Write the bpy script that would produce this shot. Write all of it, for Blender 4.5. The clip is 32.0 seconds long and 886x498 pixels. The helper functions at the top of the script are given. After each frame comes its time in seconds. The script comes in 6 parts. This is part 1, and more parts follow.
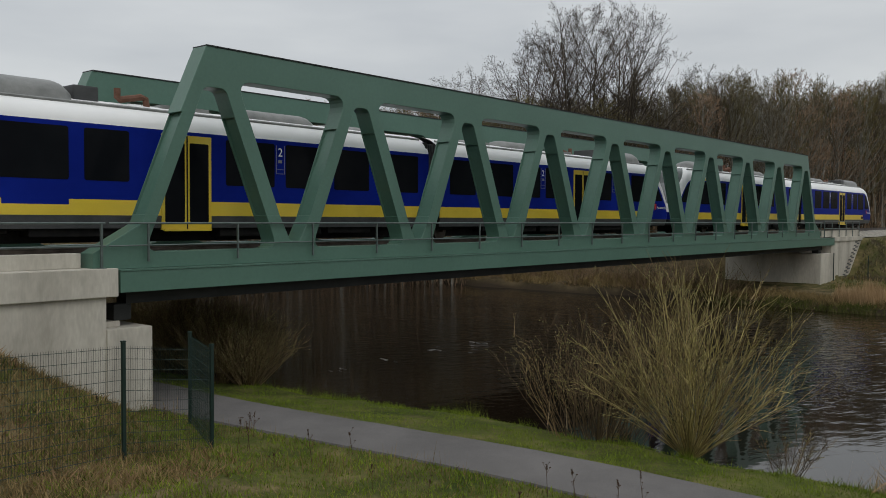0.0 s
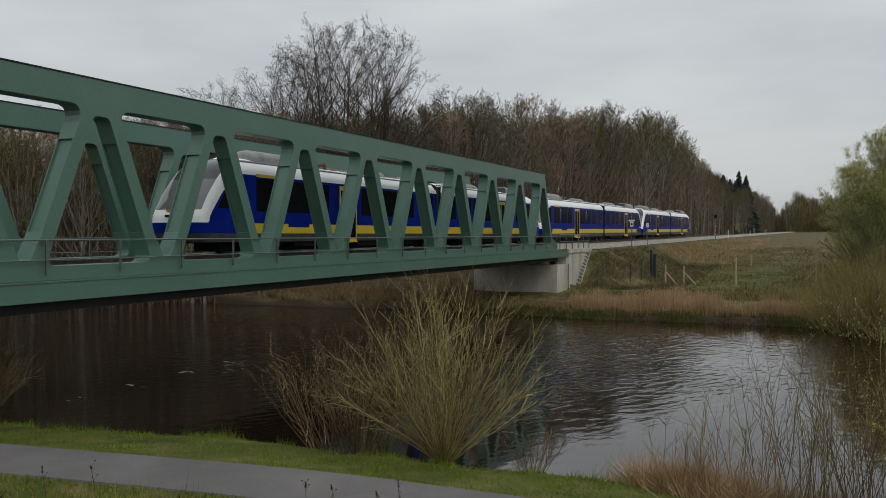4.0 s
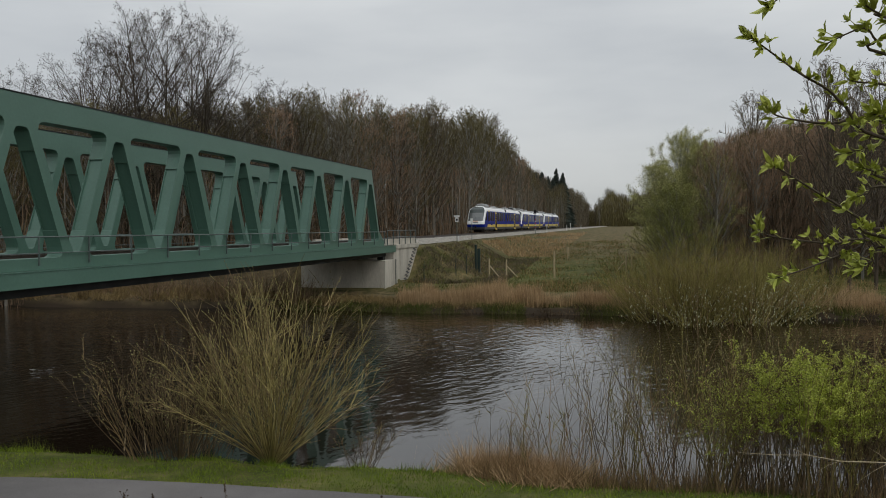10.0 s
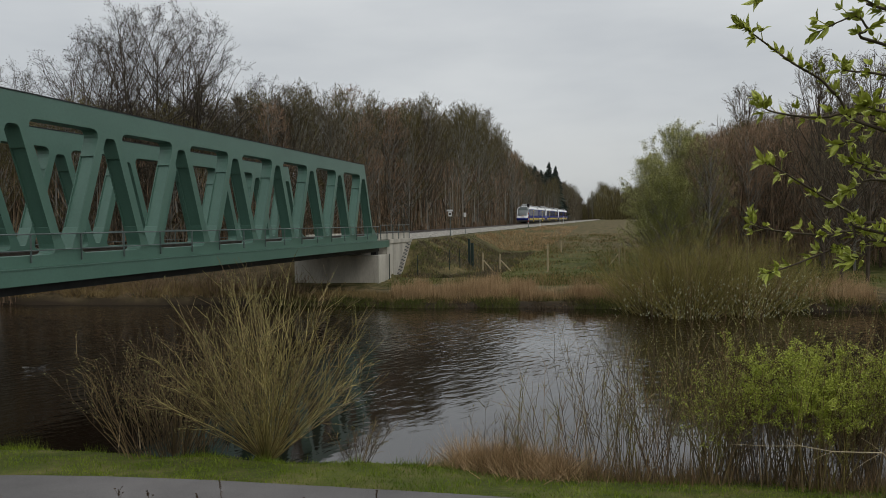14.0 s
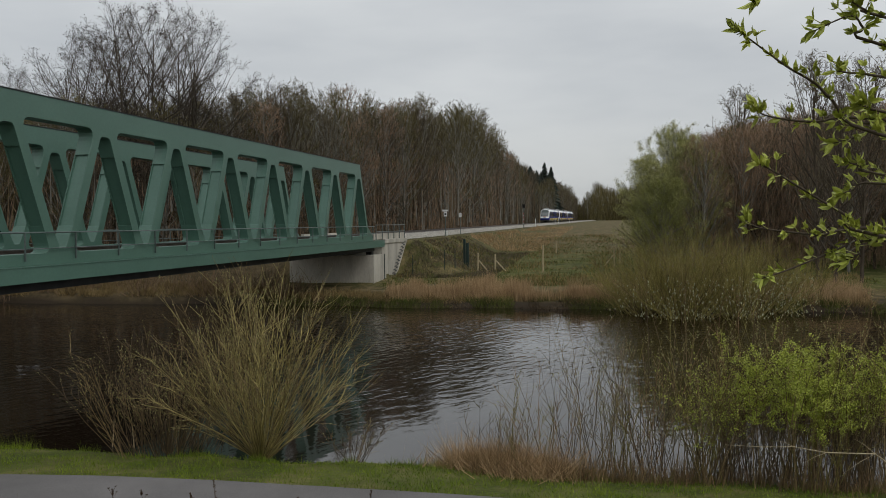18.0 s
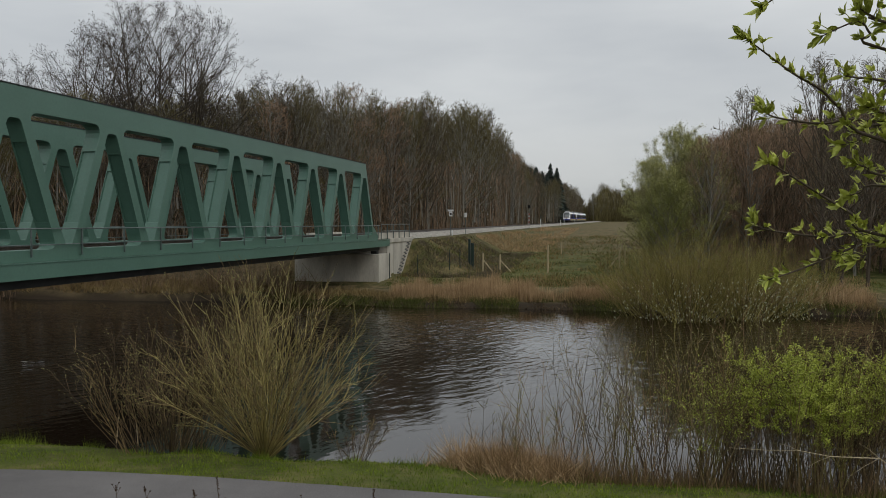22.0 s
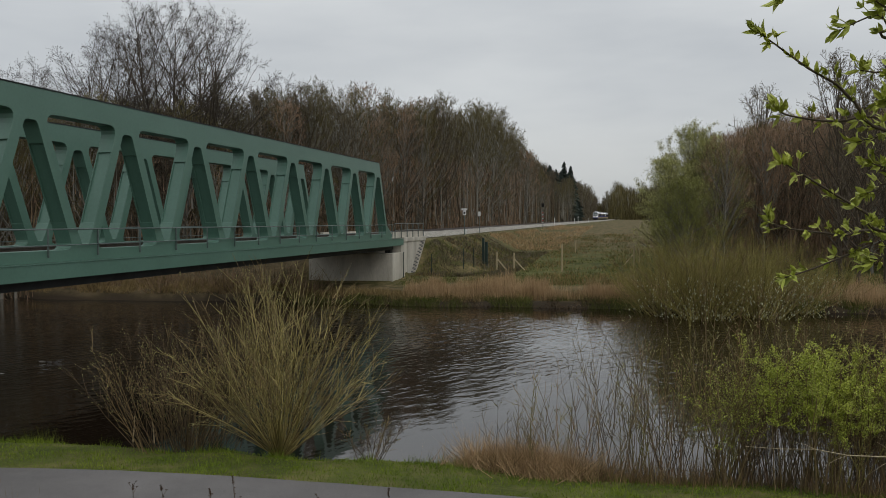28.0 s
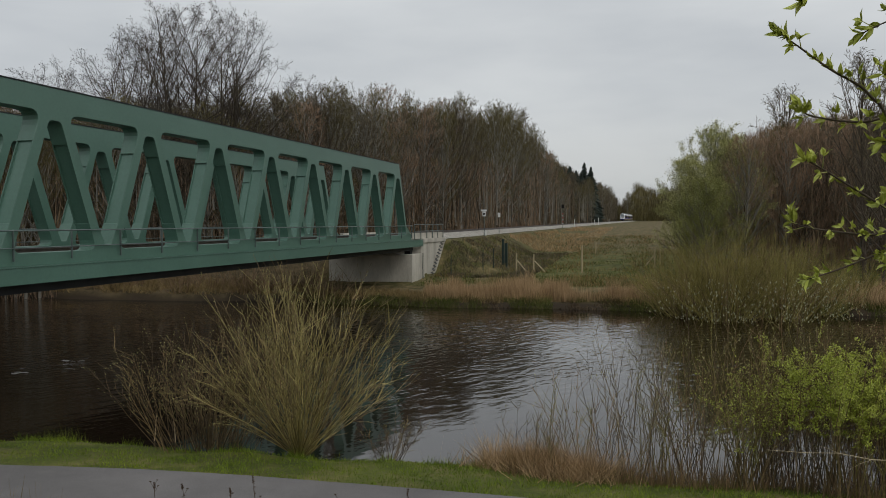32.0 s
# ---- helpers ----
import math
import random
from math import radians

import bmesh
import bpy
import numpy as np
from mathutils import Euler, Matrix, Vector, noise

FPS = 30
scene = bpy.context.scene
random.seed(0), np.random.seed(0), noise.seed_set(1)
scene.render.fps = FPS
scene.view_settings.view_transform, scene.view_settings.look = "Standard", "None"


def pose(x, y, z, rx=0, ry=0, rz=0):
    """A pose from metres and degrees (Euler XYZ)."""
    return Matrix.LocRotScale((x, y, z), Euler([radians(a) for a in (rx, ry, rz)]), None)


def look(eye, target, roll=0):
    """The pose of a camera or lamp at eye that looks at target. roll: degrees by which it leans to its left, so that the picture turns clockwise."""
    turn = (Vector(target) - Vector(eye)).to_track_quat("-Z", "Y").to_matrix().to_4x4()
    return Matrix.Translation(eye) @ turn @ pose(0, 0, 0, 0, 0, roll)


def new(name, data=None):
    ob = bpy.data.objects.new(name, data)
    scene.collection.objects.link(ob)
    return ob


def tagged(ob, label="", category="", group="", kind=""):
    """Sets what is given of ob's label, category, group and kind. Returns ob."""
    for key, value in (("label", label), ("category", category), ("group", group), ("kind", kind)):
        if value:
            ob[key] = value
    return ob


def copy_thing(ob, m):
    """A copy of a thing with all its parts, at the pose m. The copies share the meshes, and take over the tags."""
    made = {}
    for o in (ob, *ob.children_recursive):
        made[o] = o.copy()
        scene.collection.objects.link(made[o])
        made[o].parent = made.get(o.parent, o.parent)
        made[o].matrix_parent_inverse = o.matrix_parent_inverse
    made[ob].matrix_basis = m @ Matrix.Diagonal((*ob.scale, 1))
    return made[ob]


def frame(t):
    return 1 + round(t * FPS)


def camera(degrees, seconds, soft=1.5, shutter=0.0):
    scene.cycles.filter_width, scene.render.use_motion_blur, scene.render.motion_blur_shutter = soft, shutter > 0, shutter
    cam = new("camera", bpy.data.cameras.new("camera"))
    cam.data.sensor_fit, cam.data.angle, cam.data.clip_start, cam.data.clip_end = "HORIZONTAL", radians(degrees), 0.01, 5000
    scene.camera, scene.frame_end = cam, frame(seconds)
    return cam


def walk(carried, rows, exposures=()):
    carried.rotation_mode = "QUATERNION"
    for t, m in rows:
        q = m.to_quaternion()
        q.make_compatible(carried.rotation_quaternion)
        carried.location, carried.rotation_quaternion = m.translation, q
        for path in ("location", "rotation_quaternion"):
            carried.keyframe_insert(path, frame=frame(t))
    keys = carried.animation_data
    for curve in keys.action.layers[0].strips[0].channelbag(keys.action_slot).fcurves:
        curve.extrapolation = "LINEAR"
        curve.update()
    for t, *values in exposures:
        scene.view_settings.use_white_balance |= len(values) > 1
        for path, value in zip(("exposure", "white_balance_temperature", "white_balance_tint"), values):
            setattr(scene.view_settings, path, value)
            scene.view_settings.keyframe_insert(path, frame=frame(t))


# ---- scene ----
# The camera stands on a knoll beside the line and pans after the train.
EYE = Vector((-10.970, -20.617, 0.681))


def aim(azimuth, pitch, roll):
    """The pose of the camera from its bearing (degrees from +x), tilt and lean."""
    a, p = radians(azimuth), radians(pitch)
    return look(EYE, EYE + Vector((math.cos(a) * math.cos(p), math.sin(a) * math.cos(p), math.sin(p))), roll)


# seconds, bearing, tilt, lean
PAN = [
    (0, 40.62, -2.06, 0.33),
    (0.5, 35.53, -2.06, 0.44),
    (1, 32.12, -1.86, 0.21),
    (1.5, 29.90, -1.71, -0.01),
    (2, 28.44, -1.54, -0.16),
    (2.5, 27.51, -1.47, -0.14),
    (4.5, 23.15, -0.94, -0.01),
    (5, 22.04, -0.97, -0.01),
    (5.5, 20.83, -0.94, 0.01),
    (6, 19.61, -1.09, -0.08),
    (6.5, 18.59, -1.11, 0.11),
    (7, 17.71, -1.21, 0.22),
    (7.5, 16.94, -1.18, 0.24),
    (8, 16.02, -1.15, 0.28),
    (8.5, 15.04, -1.12, 0.27),
    (9, 14.12, -1.22, 0.19),
    (9.5, 13.24, -1.22, -0.04),
    (10, 12.72, -1.32, -0.39),
    (10.5, 12.54, -1.46, -0.72),
    (11, 12.56, -1.53, -0.87),
    (11.5, 12.58, -1.60, -1.00),
    (12, 12.51, -1.61, -1.02),
    (12.5, 12.47, -1.55, -1.02),
    (13, 12.40, -1.45, -0.95),
    (13.5, 12.32, -1.57, -0.92),
    (14, 12.28, -1.70, -0.79),
    (14.5, 12.27, -1.75, -0.75),
    (16.5, 11.96, -1.76, -0.66),
    (17, 11.82, -1.76, -0.64),
    (17.5, 11.83, -1.75, -0.55),
    (18, 11.96, -1.70, -0.57),
    (18.5, 12.06, -1.61, -0.50),
    (19, 12.12, -1.51, -0.44),
    (19.5, 12.13, -1.53, -0.46),
    (20, 12.21, -1.61, -0.36),
    (20.5, 12.35, -1.74, -0.31),
    (21, 12.35, -1.81, -0.15),
    (21.5, 12.33, -1.76, -0.09),
    (22, 12.30, -1.71, -0.04),
    (22.5, 12.41, -1.65, -0.04),
    (23, 12.47, -1.69, 0.05),
    (23.5, 12.48, -1.75, 0.12),
    (24, 12.50, -1.87, 0.15),
    (24.5, 12.56, -1.93, 0.13),
    (25, 12.65, -1.92, -0.04),
    (25.5, 12.74, -1.93, -0.20),
    (27.5, 13.18, -1.79, -0.37),
    (28, 13.23, -1.78, -0.30),
    (28.5, 13.31, -1.86, -0.23),
    (29, 13.47, -1.80, -0.24),
    (29.5, 13.63, -1.80, -0.13),
    (30, 13.86, -1.69, -0.07),
    (30.5, 14.04, -1.66, -0.12),
    (31, 14.23, -1.62, -0.14),
    (31.5, 14.42, -1.69, -0.17),
    (32, 14.55, -1.70, -0.23),
]
cam = camera(55.06, 32.0, soft=0.9)
walk(cam, [(t, aim(a, p, r)) for t, a, p, r in PAN])

# ---- sky and sun: an overcast spring day ----
world = bpy.data.worlds.new("world")
scene.world = world
world.use_nodes = True
wn, wl = world.node_tree.nodes, world.node_tree.links
wn.clear()
w_out = wn.new("ShaderNodeOutputWorld")
w_bg = wn.new("ShaderNodeBackground")
w_sky = wn.new("ShaderNodeTexSky")
w_sky.sky_type, w_sky.sun_disc = "NISHITA", False
w_sky.sun_elevation, w_sky.sun_rotation = radians(42), radians(200)
w_gain = wn.new("ShaderNodeMix")
w_gain.data_type, w_gain.blend_type = "RGBA", "MULTIPLY"
w_gain.inputs["Factor"].default_value = 1.0
w_gain.inputs["B"].default_value = (0.1, 0.1, 0.1, 1)
w_tc = wn.new("ShaderNodeTexCoord")
w_map = wn.new("ShaderNodeMapping")
w_map.inputs["Scale"].default_value = (1.0, 1.0, 4.0)
w_noise = wn.new("ShaderNodeTexNoise")
w_noise.inputs["Scale"].default_value, w_noise.inputs["Detail"].default_value = 1.9, 5
w_noise.inputs["Roughness"].default_value = 0.5
w_ramp = wn.new("ShaderNodeValToRGB")
w_ramp.color_ramp.elements[0].position, w_ramp.color_ramp.elements[0].color = 0.34, (0.51, 0.535, 0.56, 1)
w_ramp.color_ramp.elements[1].position, w_ramp.color_ramp.elements[1].color = 0.66, (0.70, 0.72, 0.725, 1)
w_mix = wn.new("ShaderNodeMix")
w_mix.data_type = "RGBA"
w_mix.inputs["Factor"].default_value = 0.93
wl.new(w_sky.outputs["Color"], w_gain.inputs["A"])
wl.new(w_tc.outputs["Generated"], w_map.inputs["Vector"])
wl.new(w_map.outputs["Vector"], w_noise.inputs["Vector"])
wl.new(w_noise.outputs["Fac"], w_ramp.inputs["Fac"])
wl.new(w_gain.outputs["Result"], w_mix.inputs["A"])
wl.new(w_ramp.outputs["Color"], w_mix.inputs["B"])
# an overcast sky is brightest overhead
w_sep = wn.new("ShaderNodeSeparateXYZ")
w_lift = wn.new("ShaderNodeFloatCurve")
for z, k in ((0.06, 0.50), (0.14, 0.582), (0.22, 0.606)):
    w_lift.mapping.curves[0].points.new(z, k)
w_lift.mapping.curves[0].points[0].location = (0.0, 0.49)
w_lift.mapping.curves[0].points[4].location = (1.0, 1.0)
w_lift.mapping.update()
w_gain2 = wn.new("ShaderNodeMath")
w_gain2.operation = "MULTIPLY"
w_gain2.inputs[1].default_value = 1.65
wl.new(w_lift.outputs["Value"], w_gain2.inputs[0])
wl.new(w_tc.outputs["Generated"], w_sep.inputs["Vector"])
wl.new(w_sep.outputs["Z"], w_lift.inputs["Value"])
wl.new(w_mix.outputs["Result"], w_bg.inputs["Color"])
wl.new(w_gain2.outputs["Value"], w_bg.inputs["Strength"])
wl.new(w_bg.outputs["Background"], w_out.inputs["Surface"])

sun = new("sun", bpy.data.lights.new("sun", "SUN"))
sun.data.energy, sun.data.angle, sun.data.color = 0.5, radians(25), (1.0, 0.97, 0.92)
sun.matrix_world = look((-40, -60, 70), (0, 0, 0))


# ---- materials ----
def material(name, low, high, rough=0.7, metal=0.0, scale=3.0, bump=0.0, bump_scale=40.0, fine=0.0, stretch=(1, 1, 1), spec=None, vary=0.0):
    """Base colour between low and high by a coarse noise, broken up by a fine one; relief by bump; vary: brightness from piece to piece."""
    m = bpy.data.materials.new(name)
    m.use_nodes = True
    n, l = m.node_tree.nodes, m.node_tree.links
    b = n["Principled BSDF"]
    b.inputs["Roughness"].default_value, b.inputs["Metallic"].default_value = rough, metal
    b.inputs["Specular IOR Level"].default_value = (0.15 if rough > 0.6 else 0.45) if spec is None else spec
    tc = n.new("ShaderNodeTexCoord")
    mp = n.new("ShaderNodeMapping")
    mp.inputs["Scale"].default_value = stretch
    l.new(tc.outputs["Object"], mp.inputs["Vector"])
    big = n.new("ShaderNodeTexNoise")
    big.inputs["Scale"].default_value, big.inputs["Detail"].default_value = scale, 6
    big.inputs["Roughness"].default_value = 0.62
    l.new(mp.outputs["Vector"], big.inputs["Vector"])
    ramp = n.new("ShaderNodeValToRGB")
    ramp.color_ramp.elements[0].position, ramp.color_ramp.elements[0].color = 0.3, (*low, 1)
    ramp.color_ramp.elements[1].position, ramp.color_ramp.elements[1].color = 0.7, (*high, 1)
    l.new(big.outputs["Fac"], ramp.inputs["Fac"])
    colour = ramp.outputs["Color"]
    small = n.new("ShaderNodeTexNoise")
    small.inputs["Scale"].default_value, small.inputs["Detail"].default_value = bump_scale, 4
    l.new(mp.outputs["Vector"], small.inputs["Vector"])
    if fine:
        mix = n.new("ShaderNodeMix")
        mix.data_type, mix.blend_type = "RGBA", "OVERLAY"
        mix.inputs["Factor"].default_value = fine
        l.new(colour, mix.inputs["A"])
        l.new(small.outputs["Fac"], mix.inputs["B"])
        colour = mix.outputs["Result"]
    if vary:
        geo = n.new("ShaderNodeNewGeometry")
        rng = n.new("ShaderNodeMapRange")
        rng.inputs["To Min"].default_value, rng.inputs["To Max"].default_value = 1 - vary, 1 + vary
        l.new(geo.outputs["Random Per Island"], rng.inputs["Value"])
        tint = n.new("ShaderNodeVectorMath")
        tint.operation = "SCALE"
        l.new(colour, tint.inputs[0])
        l.new(rng.outputs["Result"], tint.inputs["Scale"])
        colour = tint.outputs["Vector"]
    l.new(colour, b.inputs["Base Color"])
    if bump:
        bp = n.new("ShaderNodeBump")
        bp.inputs["Strength"].default_value, bp.inputs["Distance"].default_value = bump, 0.02
        l.new(small.outputs["Fac"], bp.inputs["Height"])
        l.new(bp.outputs["Normal"], b.inputs["Normal"])
    return m


M_GREEN = material("bridge_green_paint", (0.076, 0.154, 0.116), (0.092, 0.180, 0.138), 0.4, scale=0.35, bump=0.05, bump_scale=9, fine=0.12)
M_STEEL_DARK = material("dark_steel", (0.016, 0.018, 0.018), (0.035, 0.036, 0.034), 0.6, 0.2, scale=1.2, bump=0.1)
M_GALV = material("galvanised_steel", (0.10, 0.13, 0.12), (0.16, 0.19, 0.18), 0.45, 0.5, scale=4, fine=0.2)
M_CONCRETE = material("concrete", (0.37, 0.343, 0.29), (0.60, 0.565, 0.49), 0.85, scale=0.9, bump=0.2, bump_scale=14, fine=0.18, stretch=(1, 1, 0.3))
M_RAIL = material("rail_steel", (0.06, 0.045, 0.035), (0.16, 0.13, 0.11), 0.45, 0.7, scale=2)
M_BALLAST = material("ballast_stone", (0.16, 0.148, 0.125), (0.42, 0.395, 0.345), 0.9, scale=3.0, bump=0.9, bump_scale=14, fine=0.6, vary=0.25)
M_ASPHALT = material("path_asphalt", (0.115, 0.108, 0.105), (0.165, 0.155, 0.150), 0.9, scale=0.6, bump=0.3, bump_scale=60, fine=0.45)
M_BLUE = material("train_blue", (0.005, 0.014, 0.175), (0.008, 0.022, 0.25), 0.4, scale=0.5, fine=0.1, spec=0.02)
M_YELLOW = material("train_yellow", (0.62, 0.45, 0.035), (0.72, 0.53, 0.05), 0.35, scale=0.8, fine=0.15)
M_WHITE = material("train_white", (0.80, 0.80, 0.79), (0.87, 0.87, 0.86), 0.35, scale=0.6, fine=0.15)
M_GLASS = material("tinted_glass", (0.006, 0.007, 0.009), (0.012, 0.013, 0.015), 0.10, scale=0.5, spec=0.02)
# reflected sky and lit cab are put into the windscreen's pale base colour
M_SCREEN = material("windscreen_glass", (0.085, 0.095, 0.095), (0.125, 0.135, 0.13), 0.06, scale=0.5, spec=0.9)
M_HEADBOARD = material("headboard_glass", (0.03, 0.042, 0.038), (0.05, 0.062, 0.056), 0.12, scale=0.5, spec=0.5)
# plain white for the thin streaks on the river
M_WHITE_STREAK = material("foam", (0.6, 0.58, 0.54), (0.75, 0.73, 0.7), 0.8, scale=2)
M_GREY = material("train_grey", (0.038, 0.039, 0.04), (0.068, 0.069, 0.07), 0.55, scale=1.5, fine=0.3)
M_ROOFKIT = material("roof_equipment_grey", (0.16, 0.165, 0.16), (0.27, 0.275, 0.265), 0.55, scale=1.5, fine=0.3)
M_BLACK = material("underframe_black", (0.008, 0.008, 0.009), (0.022, 0.02, 0.018), 0.7, scale=3)
M_RUST = material("exhaust_rust", (0.12, 0.06, 0.04), (0.2, 0.11, 0.08), 0.8, scale=6)
M_FENCE = material("fence_green", (0.006, 0.02, 0.016), (0.012, 0.032, 0.026), 0.5, scale=3)
M_WOODPOST = material("weathered_wood", (0.34, 0.275, 0.165), (0.50, 0.41, 0.27), 0.85, scale=6, bump=0.3, stretch=(4, 4, 0.6))
M_SIGN = material("sign_white", (0.62, 0.63, 0.62), (0.75, 0.75, 0.74), 0.4, scale=4)
M_RED = material("paint_red", (0.45, 0.03, 0.03), (0.55, 0.05, 0.04), 0.4, scale=4)
M_ORANGE = material("paint_orange", (0.7, 0.22, 0.03), (0.8, 0.28, 0.04), 0.4, scale=4)
M_BARK = material("bark", (0.055, 0.042, 0.03), (0.115, 0.092, 0.07), 0.9, scale=1.5, bump=0.4, bump_scale=16, fine=0.4, stretch=(3, 3, 0.5))
M_BARK_GREY = material("bark_grey", (0.13, 0.122, 0.10), (0.26, 0.245, 0.21), 0.9, scale=1.5, bump=0.4, bump_scale=16, fine=0.4, stretch=(3, 3, 0.5))
M_TWIG = material("twig_brown", (0.084, 0.069, 0.045), (0.165, 0.138, 0.092), 0.85, scale=0.25, vary=0.35)
M_TWIG_RED = material("twig_russet", (0.185, 0.122, 0.078), (0.32, 0.215, 0.138), 0.85, scale=0.25, vary=0.35)
M_TWIG_OLIVE = material("twig_olive", (0.080, 0.066, 0.026), (0.15, 0.128, 0.052), 0.85, scale=0.25, vary=0.35)
M_OSIER = material("osier_yellow", (0.25, 0.205, 0.075), (0.46, 0.385, 0.165), 0.7, scale=0.6, vary=0.5)
M_STEM_DARK = material("dark_stems", (0.070, 0.050, 0.030), (0.165, 0.120, 0.072), 0.8, scale=0.6, vary=0.45)
M_LEAF_OLIVE = material("olive_leaves", (0.14, 0.15, 0.028), (0.26, 0.26, 0.065), 0.6, scale=0.4, vary=0.35)
M_WILLOW = material("willow_olive", (0.15, 0.125, 0.035), (0.29, 0.25, 0.08), 0.8, scale=0.3, vary=0.35)
M_TWIG_DARK = material("twig_dark", (0.042, 0.034, 0.026), (0.088, 0.072, 0.053), 0.85, scale=0.25, vary=0.35)
# brighter base colour stands in for daylight coming through the leaves
M_LEAF_NEAR = material("willow_leaves", (0.26, 0.30, 0.04), (0.49, 0.52, 0.10), 0.5, scale=6, vary=0.3)
M_OSIER_BROWN = material("osier_brown", (0.13, 0.092, 0.045), (0.27, 0.20, 0.105), 0.8, scale=0.6, vary=0.5)
M_BUD = material("willow_buds", (0.21, 0.20, 0.075), (0.37, 0.36, 0.16), 0.8, scale=1.0, vary=0.3)
M_LEAF = material("young_leaves", (0.24, 0.285, 0.026), (0.42, 0.46, 0.062), 0.55, scale=1.2, vary=0.3)
M_LEAF_PALE = material("pale_leaves", (0.29, 0.29, 0.085), (0.46, 0.45, 0.17), 0.6, scale=0.4, vary=0.3)
M_CATKIN = material("catkins", (0.28, 0.28, 0.16), (0.46, 0.46, 0.30), 0.8, scale=1.0, vary=0.3)
# needle green is lightened and greyed to paint in the distance haze
M_CONIFER = material("conifer_needles", (0.040, 0.052, 0.044), (0.066, 0.082, 0.068), 0.8, scale=0.3, vary=0.3)
M_REED = material("dry_reed", (0.31, 0.20, 0.105), (0.50, 0.355, 0.20), 0.85, scale=0.4, vary=0.35)
M_GRASS = material("fresh_grass", (0.090, 0.140, 0.012), (0.21, 0.265, 0.030), 0.8, scale=0.6, vary=0.4)
M_SEDGE = material("dull_sedge", (0.060, 0.072, 0.014), (0.125, 0.135, 0.034), 0.85, scale=0.6, vary=0.4)
M_GRASS_DRY = material("dry_grass", (0.15, 0.105, 0.045), (0.30, 0.22, 0.10), 0.85, scale=0.6, vary=0.4)
M_BRACKEN = material("dead_bracken", (0.17, 0.105, 0.055), (0.31, 0.205, 0.11), 0.85, scale=0.6, vary=0.4)
M_SEED = material("seed_heads", (0.06, 0.035, 0.022), (0.11, 0.07, 0.045), 0.9, scale=2)


def ground_material():
    """Grass, dry grass and earth, by noise and by the place on the sheet (meadow beyond the river, verge, leaf litter in the woods)."""
    m = material("ground_grass", (0.034, 0.048, 0.009), (0.105, 0.118, 0.025), 0.95, scale=0.45, bump=1.0, bump_scale=9, fine=0.5)
    n, l = m.node_tree.nodes, m.node_tree.links
    b = n["Principled BSDF"]
    base = b.inputs["Base Color"].links[0].from_socket
    at = n.new("ShaderNodeAttribute")
    at.attribute_name = "cover"
    noise2 = n.new("ShaderNodeTexNoise")
    noise2.inputs["Scale"].default_value, noise2.inputs["Detail"].default_value = 0.9, 8
    noise2.inputs["Roughness"].default_value = 0.7
    tc = n.new("ShaderNodeTexCoord")
    l.new(tc.outputs["Object"], noise2.inputs["Vector"])
    dry = n.new("ShaderNodeValToRGB")
    dry.color_ramp.elements[0].position, dry.color_ramp.elements[0].color = 0.36, (0.050, 0.034, 0.016, 1)
    dry.color_ramp.elements[1].position, dry.color_ramp.elements[1].color = 0.66, (0.205, 0.155, 0.08, 1)
    l.new(noise2.outputs["Fac"], dry.inputs["Fac"])
    sep = n.new("ShaderNodeSeparateColor")
    l.new(at.outputs["Color"], sep.inputs["Color"])
    blend = n.new("ShaderNodeMix")
    blend.data_type = "RGBA"
    ruffle = n.new("ShaderNodeMath")
    ruffle.operation = "MULTIPLY_ADD"
    ruffle.inputs[1].default_value = 2.4
    ruffle.use_clamp = True
    off = n.new("ShaderNodeMath")
    off.operation = "SUBTRACT"
    off.inputs[1].default_value = 1.2
    l.new(noise2.outputs["Fac"], ruffle.inputs[0])
    l.new(sep.outputs["Red"], off.inputs[0])
    l.new(off.outputs["Value"], ruffle.inputs[2])
    l.new(ruffle.outputs["Value"], blend.inputs["Factor"])
    l.new(base, blend.inputs["A"])
    l.new(dry.outputs["Color"], blend.inputs["B"])
    mud = n.new("ShaderNodeMix")
    mud.data_type = "RGBA"
    mud.inputs["B"].default_value = (0.035, 0.026, 0.017, 1)
    l.new(sep.outputs["Green"], mud.inputs["Factor"])
    l.new(blend.outputs["Result"], mud.inputs["A"])
    l.new(mud.outputs["Result"], b.inputs["Base Color"])
    return m


